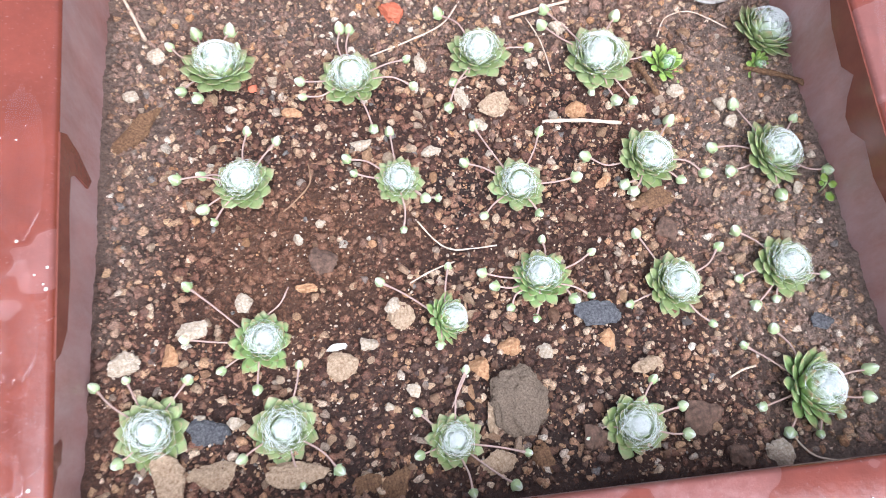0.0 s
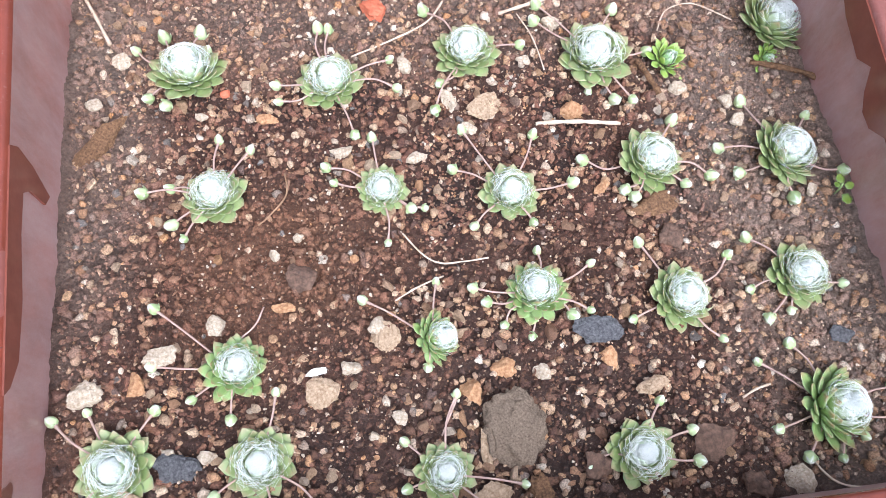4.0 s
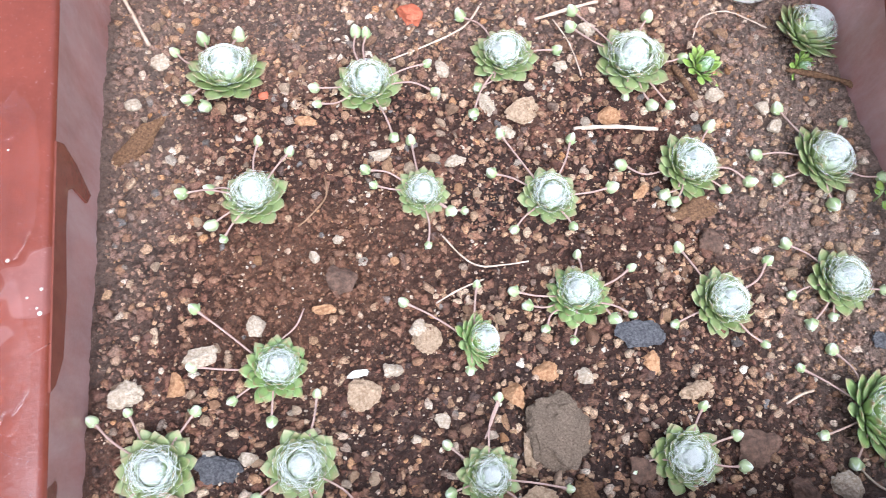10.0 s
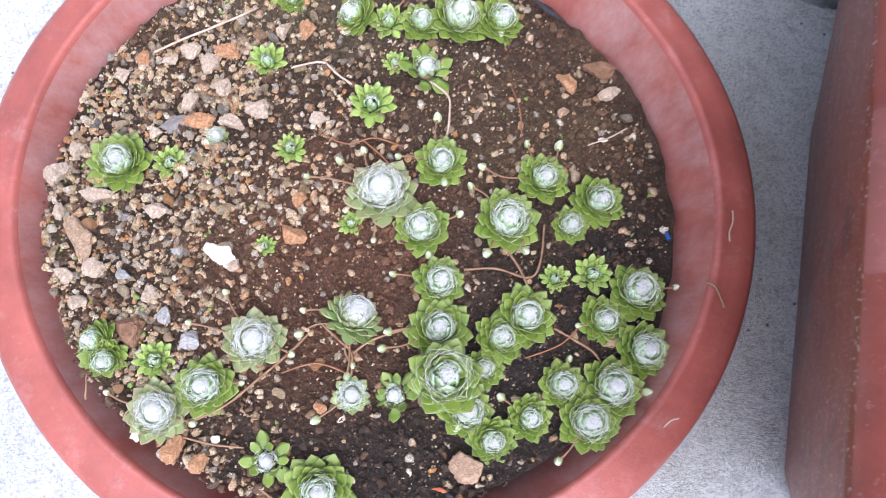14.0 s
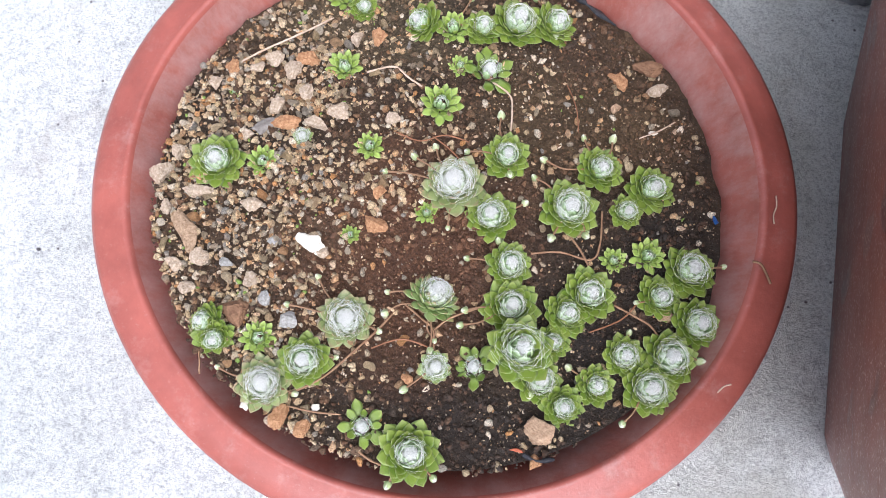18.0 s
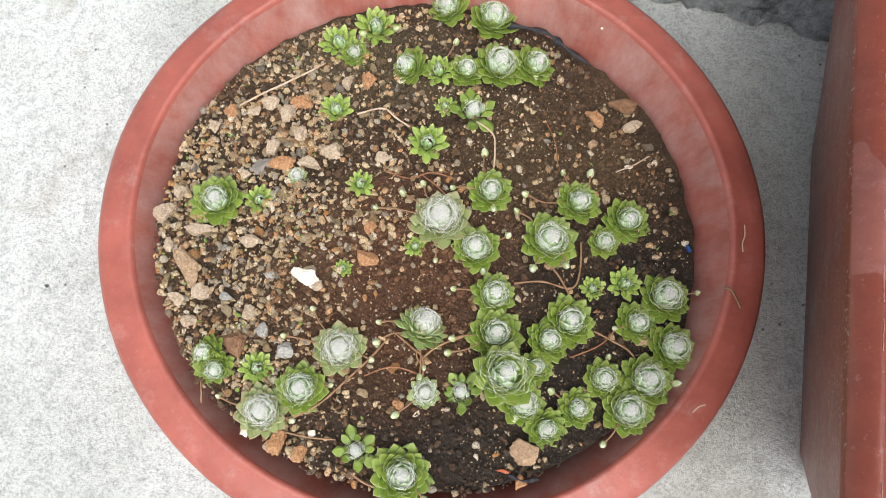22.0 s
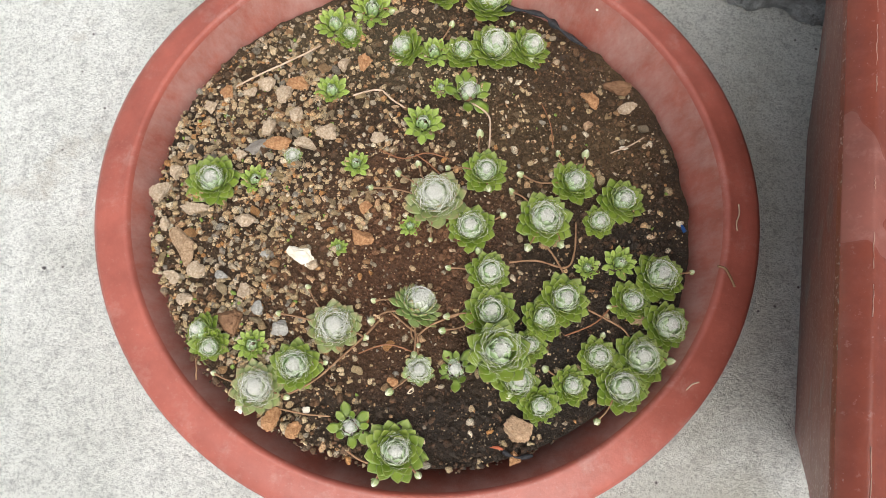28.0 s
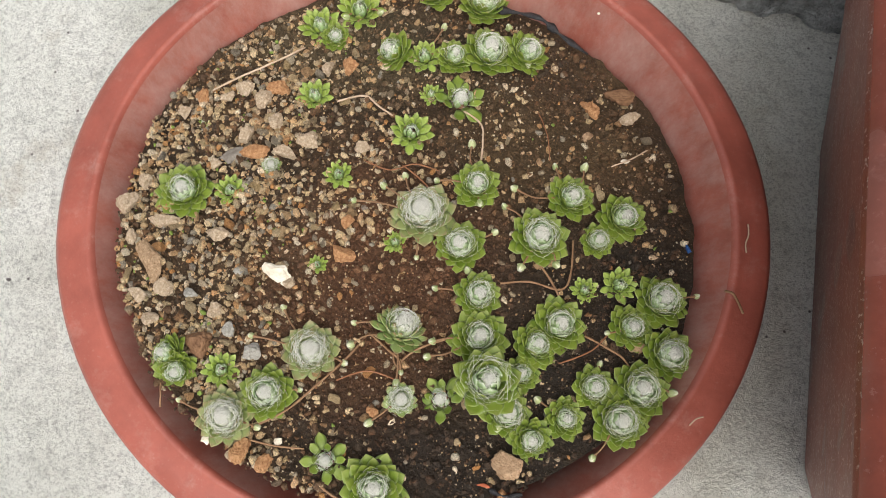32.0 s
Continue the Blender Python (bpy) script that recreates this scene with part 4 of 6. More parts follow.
leek("pot_b", -0.2261, -0.0280, 0.0108, 10, 0, ((-0.002, -0.007, 2.2),), "crowded green houseleek with a white woolly heart")
leek("pot", -0.2012, -0.0260, 0.0089, 12, 0, ((-0.012, 0.006, 2.2),), "bright green houseleek rosette with a light white web")
leek("pot_b", -0.1902, -0.0106, 0.0095, 6, 0, ((0.002, 0.011, 2.3),), "crowded green houseleek with a white woolly heart")
leek("pot_b", -0.1706, -0.0084, 0.0126, 8, 40, ((0.015, 0.002, 2.3),), "crowded green houseleek with a white woolly heart")
leek("pot_b", -0.1782, -0.0229, 0.0119, 6, 0, ((-0.009, -0.017, 2.2),), "crowded green houseleek with a white woolly heart")
leek("pot", -0.2140, -0.0364, 0.0093, 14, -60, (), "bright green houseleek rosette with a light white web")
leek("star", -0.2961, -0.0609, 0.0106, 4, 0, (), "loose green houseleek with a few broad spreading leaves")
leek("pot", -0.2746, -0.0682, 0.0132, 8, 20, ((0.012, -0.008, 2.2), (-0.006, -0.014, 2.2)), "bright green houseleek rosette with a light white web")
for _m in MODELS.values():
    for _o in (*_m.children_recursive, _m):
        bpy.data.objects.remove(_o)


# ---- grit and crumbs on the soil ----
def scatter(name, label, spots, shapes, soil, material, kind, sink, rough, rng):
    verts, faces, base = [], [], 0
    for (x, y), (size, flat) in zip(spots, shapes):
        v = lump(rng, size, (1.0, rng.uniform(0.65, 0.95), flat), rough, kind)
        z = soil(x, y) + clods(x, y)
        verts.append(v + np.array([x, y, z + size * flat * sink]))
        faces += [[i + base for i in f] for f in kind[1]]
        base += len(v)
    ob = joined(name, np.concatenate(verts).tolist(), faces, material, None, True)
    return tagged(ob, label, "soil grit", kind="stuff")


def spots_in(count, box, inside, density, rng, margin):
    out = []
    while len(out) < count:
        x, y = rng.uniform(box[0], box[1]), rng.uniform(box[2], box[3])
        if inside(x, y, margin) and rng.random() < density(x, y):
            out.append((x, y))
    return out


TRAY_BOX, POT_BOX = (X0, X1, Y0, Y1), (PX - 0.135, PX + 0.135, PY - 0.135, PY + 0.135)


def tray_density(x, y):
    bare = 0.75 * math.exp(-(((x + 0.015) / 0.05) ** 2 + ((y - 0.045) / 0.035) ** 2))
    return min(1, max(0.10, 0.58 - bare + 0.55 * noise.noise((x * 30, y * 30, 2))))


def pot_density(x, y):
    west = 1.0 / (1 + math.exp((x + 0.325 + 0.03 * noise.noise((y * 30, 0, 0))) * 55))
    west *= 1 - 0.55 / (1 + math.exp(-(y - 0.105) * 120))
    north = 0.12 / (1 + math.exp(-(y - 0.07) * 80))
    return min(1, max(0.06, (1.0 * west + north + 0.07) * (0.8 + 0.7 * noise.noise((x * 35, y * 35, 4)))))


rng = np.random.default_rng(11)


def sizes(count, low, high, power, rng):
    return [(low + (high - low) * rng.random() ** power, rng.uniform(0.55, 0.9)) for _ in range(count)]


scatter("soil_crumbs", "loose dark brown crumbs of potting soil", spots_in(17000, TRAY_BOX, in_tray, lambda x, y: 1, rng, 0.002), sizes(17000, 0.0005, 0.0021, 1.9, rng), tray_soil, CRUMB, BALL1, 0.2, 0.28, rng)
scatter("grit", "tan, cream and orange angular grit", spots_in(4200, TRAY_BOX, in_tray, tray_density, rng, 0.003), sizes(4200, 0.0007, 0.0031, 1.6, rng), tray_soil, GRAVEL, BALL2, 0.15, 0.10, rng)
scatter("soil_clods", "loose brown clods of potting soil", spots_in(2600, TRAY_BOX, in_tray, lambda x, y: 1, rng, 0.003), sizes(2600, 0.0014, 0.0036, 2.0, rng), tray_soil, CRUMB, BALL2, 0.10, 0.24, rng)
scatter("soil_crumbs", "dark damp crumbs of soil in the pot", spots_in(13000, POT_BOX, in_pot, lambda x, y: 1, rng, 0.002), sizes(13000, 0.0004, 0.0014, 1.8, rng), pot_soil, DAMP_CRUMB, BALL1, 0.1, 0.24, rng)
scatter("soil_clods", "damp dark clods of soil in the pot", spots_in(1500, POT_BOX, in_pot, lambda x, y: 0.4 + noise.noise((x * 25, y * 25, 9)), rng, 0.003), sizes(1500, 0.0012, 0.0028, 1.8, rng), pot_soil, DAMP_CRUMB, BALL2, 0.1, 0.16, rng)
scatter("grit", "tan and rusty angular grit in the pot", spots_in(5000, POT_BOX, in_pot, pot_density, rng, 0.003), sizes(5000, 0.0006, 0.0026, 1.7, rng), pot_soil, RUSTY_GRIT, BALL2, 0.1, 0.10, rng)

scatter("fine_grit", "sandy fine grit and dust crumbs", spots_in(5500, TRAY_BOX, in_tray, lambda x, y: 0.5 + noise.noise((x * 40, y * 40, 5)), rng, 0.002), sizes(5500, 0.00035, 0.0010, 1.3, rng), tray_soil, GRAVEL, BALL1, 1.0, 0.2, rng)
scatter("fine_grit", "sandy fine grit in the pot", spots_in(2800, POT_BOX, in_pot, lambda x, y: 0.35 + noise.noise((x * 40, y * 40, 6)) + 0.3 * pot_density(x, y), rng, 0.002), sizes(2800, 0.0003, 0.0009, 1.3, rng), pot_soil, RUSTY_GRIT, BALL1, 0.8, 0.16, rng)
MOSS = make_plain("tiny_green_sprouts", (0.12, 0.20, 0.03), (0.28, 0.38, 0.09), 0.7, 500, 0.4)
scatter("moss_sprouts", "tiny green sprouts of moss among the grit", spots_in(110, POT_BOX, in_pot, lambda x, y: pot_density(x, y) * (1.2 if x < -0.33 else 0.25), rng, 0.006), sizes(110, 0.0006, 0.0015, 1.4, rng), pot_soil, MOSS, BALL2, 0.9, 0.16, rng)

PEBBLES = []
for i in range(28):
    v = lump(rng, 1.0, (1.0, rng.uniform(0.65, 0.95), rng.uniform(0.55, 0.85)), 0.075, BALL2)
    me = bpy.data.meshes.new("pebble")
    me.from_pydata(v.tolist(), [], BALL2[1])
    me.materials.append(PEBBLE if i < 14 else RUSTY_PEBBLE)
    PEBBLES.append(me)
for parent, count, box, inside, density, soil, low, high in ((tray_bed, 300, TRAY_BOX, in_tray, tray_density, tray_soil, 0.0024, 0.0040), (pot_bed, 260, POT_BOX, in_pot, pot_density, pot_soil, 0.0020, 0.0038)):
    for x, y in spots_in(count, box, inside, density, rng, 0.006):
        s = low + (high - low) * rng.random() ** 1.8
        ob = new("pebble", PEBBLES[int(rng.integers(14)) + (14 if parent is pot_bed else 0)])
        ob.parent = parent
        ob.matrix_basis = Matrix.Translation((x, y, soil(x, y) + 0.35 * s)) @ Matrix.Rotation(rng.uniform(0, 6.28), 4, "Z") @ Matrix.Rotation(rng.normal(0, 0.25), 4, "X") @ Matrix.Scale(s, 4)


# ---- loose bits ----
CLOD = make_plain("dark_clod", (0.06, 0.036, 0.025), (0.21, 0.12, 0.078), 0.9, 420, 0.8, 0.3, 0.0014)
CLOD2 = make_plain("brown_stone", (0.14, 0.07, 0.035), (0.27, 0.15, 0.08), 0.85, 300, 0.5)
PALE = make_plain("cream_pumice", (0.36, 0.25, 0.15), (0.72, 0.59, 0.44), 0.85, 800, 1.0, 0.3, 0.001)
PEBBLE_O = make_plain("rusty_pumice", (0.30, 0.13, 0.05), (0.64, 0.37, 0.19), 0.85, 700, 1.0, 0.3, 0.001)
TAN = make_plain("peach_stone", (0.34, 0.20, 0.11), (0.62, 0.44, 0.28), 0.85, 700, 1.0)
GREY = make_plain("grey_stone", (0.24, 0.23, 0.20), (0.55, 0.53, 0.48), 0.85, 700, 0.9)
GREYBARK = make_plain("weathered_bark", (0.15, 0.13, 0.11), (0.30, 0.27, 0.23), 0.85, 300, 0.7)
ROOT = make_plain("rusty_root", (0.22, 0.09, 0.04), (0.34, 0.16, 0.08), 0.7)


def strand(name, points, width, soil, material, label, category):
    """A dry stalk, root or twig lying on the soil through points."""
    rng = np.random.default_rng(int(abs(points[0][0] * 90001 + points[0][1] * 70001)))
    pts = []
    flat = curve_points([Vector((x, y, 0)) for x, y in points], 6)
    for i, p in enumerate(flat):
        s = i / (len(flat) - 1)
        pts.append((p.x, p.y, soil(p.x, p.y) + 0.0012 + width + 0.0015 * math.sin(3.14 * s) + rng.uniform(0, 0.0004)))
    ob = part(name, tube(pts, [width * rng.uniform(0.75, 1.15) for _ in pts], 6), material)
    return tagged(ob, label, category)


def rock(name, x, y, a, b, angle, flat, soil, material, label, category, seed, sink, cuts=9):
    """One loose stone, chip or clod with half-widths a and b, turned by an angle, sunk into the soil."""
    rng = np.random.default_rng(seed)
    shape = BALL4 if max(a, b) > 0.004 else BALL3
    v = shape[0].copy()
    for _ in range(cuts):
        n = rng.normal(size=3)
        n[2] *= 0.6
        n /= np.linalg.norm(n)
        v -= np.clip(v @ n - rng.uniform(0.42, 0.8), 0, None)[:, None] * n * 0.95
    v = np.array([q * (1 + 0.20 * noise.noise(Vector(q) * 1.8 + Vector((seed, 0, 0))) + 0.12 * noise.noise(Vector(q) * 4.5 + Vector((0, seed, 0))) + 0.10 * noise.noise(Vector(q) * 9 + Vector((0, seed, 3))) + 0.05 * noise.noise(Vector(q) * 21 + Vector((3, seed, 3)))) for q in v])
    v[:, 2] = np.sign(v[:, 2]) * np.abs(v[:, 2]) ** 0.8
    v *= np.array([a * 1.2, b * 1.2, min(a, b) * flat])
    me = bpy.data.meshes.new(name)
    me.from_pydata(v.tolist(), [], shape[1])
    me.materials.append(material)
    ob = new(name, me)
    ob.matrix_basis = pose(x, y, soil(x, y) + 0.0012 + min(a, b) * flat * sink, 0, 0, angle)
    return tagged(ob, label, category)


def speck(x, y, z, r):
    v = BALL2[0] * np.array([r, r, r * 0.35]) * 0.75
    me = bpy.data.meshes.new("lime_speck")
    me.from_pydata(v.tolist(), [], BALL2[1])
    me.materials.append(SHELL)
    me.polygons.foreach_set("use_smooth", [True] * len(me.polygons))
    ob = new("lime_speck", me)
    ob.location = (x, y, z + 0.2 * r)
    return tagged(ob, "white speck of dried lime on the plastic rim", "speck", "lime specks")


# loose bits in the planter
strand("straw", ((-0.1118, 0.2226), (-0.1059, 0.2122), (-0.0979, 0.1982), (-0.0840, 0.1661)), 0.0009, tray_soil, STRAW, "long pale dry flower stalk leaning on the planter wall", "straw")
strand("straw", ((0.1113, 0.1041), (0.1316, 0.1028), (0.1517, 0.1002)), 0.0011, tray_soil, STRAW, "straight flat pale straw on the soil", "straw")
strand("straw", ((0.0420, 0.0564), (0.0501, 0.0448), (0.0575, 0.0398), (0.0681, 0.0397), (0.0790, 0.0406)), 0.00042, tray_soil, STRAW, "thin curved tan root", "dry stalk")
strand("straw", ((0.1815, 0.1500), (0.1881, 0.1606), (0.2013, 0.1627), (0.2138, 0.1550), (0.2218, 0.1489)), 0.00042, tray_soil, STRAW, "thin curled tan stalk", "dry stalk")
strand("straw", ((-0.0065, 0.0898), (-0.0062, 0.0791), (-0.0141, 0.0701), (-0.0194, 0.0665)), 0.00042, tray_soil, STEM_BROWN, "thin kinked brown stalk", "dry stalk")
strand("straw", ((0.0282, 0.1499), (0.0478, 0.1562), (0.0668, 0.1656), (0.0769, 0.1796)), 0.00055, tray_soil, STRAW, "long dry tan runner stalk", "dry stalk")
strand("straw", ((0.1930, -0.0597), (0.1967, -0.0690), (0.2084, -0.0726)), 0.0005, tray_soil, STRAW, "thin dry root end", "dry stalk")
strand("straw", ((0.0362, 0.0252), (0.0471, 0.0302), (0.0581, 0.0341)), 0.00042, tray_soil, STRAW, "thin tan dry stalk lying on soil", "dry stalk")
strand("straw", ((-0.0287, 0.0171), (-0.0224, 0.0217), (-0.0188, 0.0293)), 0.00042, tray_soil, STEM_PINK, "thin pinkish dry stalk", "dry stalk")
strand("straw", ((0.1127, 0.1678), (0.1177, 0.1510), (0.1207, 0.1331)), 0.00042, tray_soil, STRAW, "dry pale straw lying on the soil", "straw")
strand("straw", ((0.1036, 0.1684), (0.1196, 0.1718), (0.1376, 0.1766)), 0.001, tray_soil, STRAW, "dry pale straw lying on the soil", "straw")
strand("straw", ((0.1732, -0.0329), (0.1792, -0.0302), (0.1862, -0.0289)), 0.00055, tray_soil, STRAW, "dry pale straw lying on the soil", "straw")
strand("straw", ((0.0487, -0.0323), (0.0525, -0.0255), (0.0566, -0.0185)), 0.00042, tray_soil, STEM_PINK, "thin reddish dry stalk", "dry stalk")
strand("twig", ((0.2218, 0.1253), (0.2367, 0.1171), (0.2509, 0.1066)), 0.0014, tray_soil, BARK, "dark brown crooked twig", "twig")
strand("twig", ((0.1673, 0.1338), (0.1704, 0.1241), (0.1742, 0.1141)), 0.0017, tray_soil, BARK, "short dark brown twig", "twig")
rock("bark_piece", -0.0868, 0.1150, 0.0150, 0.0050, 50, 0.6, tray_soil, BARK, "long strip of orange-brown bark on the soil", "bark", 3, 0.6)
rock("wood_chip", 0.0012, -0.0108, 0.0070, 0.0061, 10, 0.45, tray_soil, WOOD, "flat tan wood chip on the soil", "wood chip", 4, 0.6)
rock("shell_bit", 0.0011, -0.0008, 0.0056, 0.0021, 10, 0.35, tray_soil, SHELL, "thin pale shell fragment", "shell", 5, 0.8)
rock("stone", 0.0780, -0.0325, 0.0112, 0.0132, 0, 0.6, tray_soil, GREYSTONE, "large rounded grey-brown sandy stone half sunk in soil", "stone", 6, 0.25, 1)
rock("charcoal_piece", 0.1180, 0.0018, 0.0096, 0.0064, 0, 0.4, tray_soil, CHARCOAL, "flat piece of dark charcoal", "charcoal", 7, 0.6)
rock("charcoal_piece", 0.2200, -0.0115, 0.0051, 0.0042, 0, 0.4, tray_soil, CHARCOAL, "small dark slate-blue charcoal bit", "charcoal", 8, 0.6)
rock("charcoal_piece", -0.0553, -0.0316, 0.0081, 0.0056, -20, 0.5, tray_soil, CHARCOAL, "knobbly lump of grey charcoal", "charcoal", 9, 0.4)
rock("wood_chip", -0.0696, -0.0495, 0.0111, 0.0071, -50, 0.45, tray_soil, WOOD, "coarse pale wood chunk", "wood chip", 10, 0.6)
rock("wood_chip", -0.0526, -0.0499, 0.0112, 0.0056, 5, 0.5, tray_soil, WOOD, "pale split wood chunk", "wood chip", 11, 0.6)
rock("wood_chip", -0.0169, -0.0524, 0.0149, 0.0062, 0, 0.4, tray_soil, WOOD, "long pale pinkish wood chunk", "wood chip", 12, 0.6)
rock("wood_chip", 0.0304, 0.0101, 0.0054, 0.0098, 0, 0.4, tray_soil, WOOD, "upright tan wood flake", "wood chip", 13, 0.7)
rock("wood_chip", 0.0892, 0.1163, 0.0088, 0.0057, 25, 0.5, tray_soil, WOOD, "splintered orange wood chip", "wood chip", 14, 0.6)
rock("clay_bit", 0.0414, 0.1758, 0.0061, 0.0070, 0, 0.6, tray_soil, REDBIT, "orange-red fired clay crumb", "clay bit", 15, 0.5)
rock("clay_bit", -0.0323, 0.1353, 0.0025, 0.0022, 0, 0.7, tray_soil, REDBIT, "tiny bright red clay crumb", "clay bit", 16, 0.6)
rock("bark_piece", 0.1586, 0.0564, 0.0132, 0.0042, 10, 0.4, tray_soil, BARK, "dark fibrous bark strip on the soil", "bark", 17, 0.5)
rock("wood_chip", 0.0658, -0.0410, 0.0020, 0.0091, 4, 0.5, tray_soil, WOOD, "thin pale wood splinter", "wood chip", 18, 0.8)
rock("bark_piece", 0.0837, -0.0593, 0.0039, 0.0096, 12, 0.5, tray_soil, BARK, "red-brown bark splinter on the soil", "bark", 19, 0.6)
rock("bark_piece", 0.0217, -0.0612, 0.0059, 0.0073, -20, 0.4, tray_soil, BARK, "orange-brown bark flake on the soil", "bark", 20, 0.5)
rock("bark_piece", 0.0091, -0.0598, 0.0085, 0.0047, 15, 0.4, tray_soil, BARK, "orange-brown bark flake on the soil", "bark", 21, 0.5)
rock("bark_piece", 0.0645, -0.0587, 0.0084, 0.0048, 30, 0.4, tray_soil, WOOD, "brown wood flake on the soil", "wood chip", 22, 0.5)
rock("wood_chip", 0.1386, -0.0227, 0.0072, 0.0046, 20, 0.6, tray_soil, WOOD, "pale pitted wood chip on the soil", "wood chip", 23, 0.5)
rock("soil_clod", 0.1559, -0.0477, 0.0095, 0.0072, 0, 0.6, tray_soil, CLOD, "dark crumbly clod of soil", "clod", 24, 0.3)
rock("soil_clod", -0.0011, 0.0409, 0.0066, 0.0057, 0, 0.5, tray_soil, CLOD, "dark brown clod of soil", "clod", 25, 0.4)
rock("soil_clod", 0.1624, 0.0397, 0.0058, 0.0055, 0, 0.5, tray_soil, CLOD, "round brown clod of soil", "clod", 26, 0.5)
rock("soil_clod", 0.1665, -0.0656, 0.0065, 0.0058, 0, 0.6, tray_soil, CLOD, "round dark clod of soil", "clod", 27, 0.5)
rock("soil_clod", 0.1071, -0.0519, 0.0064, 0.0056, 0, 0.6, tray_soil, CLOD, "round brown clod of soil", "clod", 28, 0.5)
rock("pebble_stone", 0.2051, 0.1053, 0.0040, 0.0034, -20, 0.7, tray_soil, PALE, "cream-coloured angular pumice stone", "stone", 40, 0.5)
rock("pebble_stone", 0.2081, 0.0957, 0.0040, 0.0033, 17, 0.7, tray_soil, PALE, "cream-coloured angular pumice stone", "stone", 41, 0.5)
rock("pebble_stone", 0.1839, -0.0671, 0.0044, 0.0070, 14, 0.7, tray_soil, PALE, "cream-coloured angular pumice stone", "stone", 42, 0.5)
rock("pebble_stone", -0.0894, -0.0002, 0.0065, 0.0051, 11, 0.7, tray_soil, PALE, "cream-coloured angular pumice stone", "stone", 43, 0.5)
rock("pebble_stone", -0.0696, 0.0016, 0.0047, 0.0047, 8, 0.7, tray_soil, PEBBLE_O, "orange-brown angular stone on the soil", "stone", 44, 0.5)
rock("pebble_stone", -0.0602, 0.0129, 0.0061, 0.0050, 5, 0.7, tray_soil, PALE, "cream-coloured angular pumice stone", "stone", 45, 0.5)
rock("pebble_stone", -0.0107, 0.0275, 0.0044, 0.0028, 2, 0.7, tray_soil, PEBBLE_O, "orange-brown angular stone on the soil", "stone", 46, 0.5)
rock("pebble_stone", 0.0281, 0.0151, 0.0046, 0.0041, -1, 0.7, tray_soil, PALE, "cream-coloured angular pumice stone", "stone", 47, 0.5)
rock("pebble_stone", 0.0149, -0.0009, 0.0040, 0.0040, -4, 0.7, tray_soil, PALE, "cream-coloured angular pumice stone", "stone", 48, 0.5)
rock("pebble_stone", -0.0377, 0.0230, 0.0039, 0.0047, -7, 0.7, tray_soil, PALE, "cream-coloured angular pumice stone", "stone", 49, 0.5)
rock("pebble_stone", 0.0797, 0.1056, 0.0043, 0.0028, -10, 0.7, tray_soil, PALE, "cream-coloured angular pumice stone", "stone", 50, 0.5)
rock("pebble_stone", 0.1111, 0.1396, 0.0039, 0.0023, -13, 0.7, tray_soil, PALE, "cream-coloured angular pumice stone", "stone", 51, 0.5)
rock("pebble_stone", 0.0223, -0.0295, 0.0039, 0.0024, -16, 0.7, tray_soil, PALE, "cream-coloured angular pumice stone", "stone", 52, 0.5)
rock("pebble_stone", 0.0936, -0.0124, 0.0038, 0.0030, -19, 0.7, tray_soil, PALE, "cream-coloured angular pumice stone", "stone", 53, 0.5)
rock("pebble_stone", 0.1353, 0.0671, 0.0039, 0.0030, 18, 0.7, tray_soil, PEBBLE_O, "orange-brown angular stone on the soil", "stone", 54, 0.5)
rock("pebble_stone", 0.0730, 0.1203, 0.0034, 0.0065, 15, 0.7, tray_soil, PALE, "cream-coloured angular pumice stone", "stone", 55, 0.5)
rock("pebble_stone", -0.0432, 0.1238, 0.0031, 0.0022, 12, 0.7, tray_soil, PALE, "cream-coloured angular pumice stone", "stone", 56, 0.5)
rock("pebble_stone", -0.0901, 0.1334, 0.0036, 0.0029, 9, 0.7, tray_soil, PALE, "cream-coloured angular pumice stone", "stone", 57, 0.5)
rock("pebble_stone", -0.0804, 0.1565, 0.0047, 0.0037, 6, 0.7, tray_soil, PALE, "cream-coloured angular pumice stone", "stone", 58, 0.5)
rock("pebble_stone", 0.0782, -0.0082, 0.0054, 0.0035, 3, 0.7, tray_soil, PEBBLE_O, "orange-brown angular stone on the soil", "stone", 59, 0.5)
rock("pebble_stone", 0.0631, -0.0163, 0.0045, 0.0053, 0, 0.7, tray_soil, PEBBLE_O, "orange-brown angular stone on the soil", "stone", 60, 0.5)
rock("pebble_stone", 0.1835, 0.1162, 0.0043, 0.0033, -3, 0.7, tray_soil, PALE, "cream-coloured angular pumice stone", "stone", 61, 0.5)
rock("pebble_stone", 0.1217, -0.0102, 0.0033, 0.0047, -6, 0.7, tray_soil, PEBBLE_O, "orange-brown angular stone on the soil", "stone", 62, 0.5)
rock("pebble_stone", 0.0536, 0.1412, 0.0041, 0.0045, -9, 0.7, tray_soil, PALE, "cream-coloured angular pumice stone", "stone", 63, 0.5)
rock("pebble_stone", -0.0576, -0.0267, 0.0035, 0.0030, -12, 0.7, tray_soil, PALE, "cream-coloured angular pumice stone", "stone", 64, 0.5)
rock("pebble_stone", -0.0438, -0.0294, 0.0040, 0.0035, -15, 0.7, tray_soil, PALE, "cream-coloured angular pumice stone", "stone", 65, 0.5)
rock("pebble_stone", 0.0338, -0.0235, 0.0034, 0.0026, -18, 0.7, tray_soil, PALE, "cream-coloured angular pumice stone", "stone", 66, 0.5)
rock("pebble_stone", 0.2299, 0.0546, 0.0040, 0.0030, 19, 0.7, tray_soil, PALE, "cream-coloured angular pumice stone", "stone", 67, 0.5)
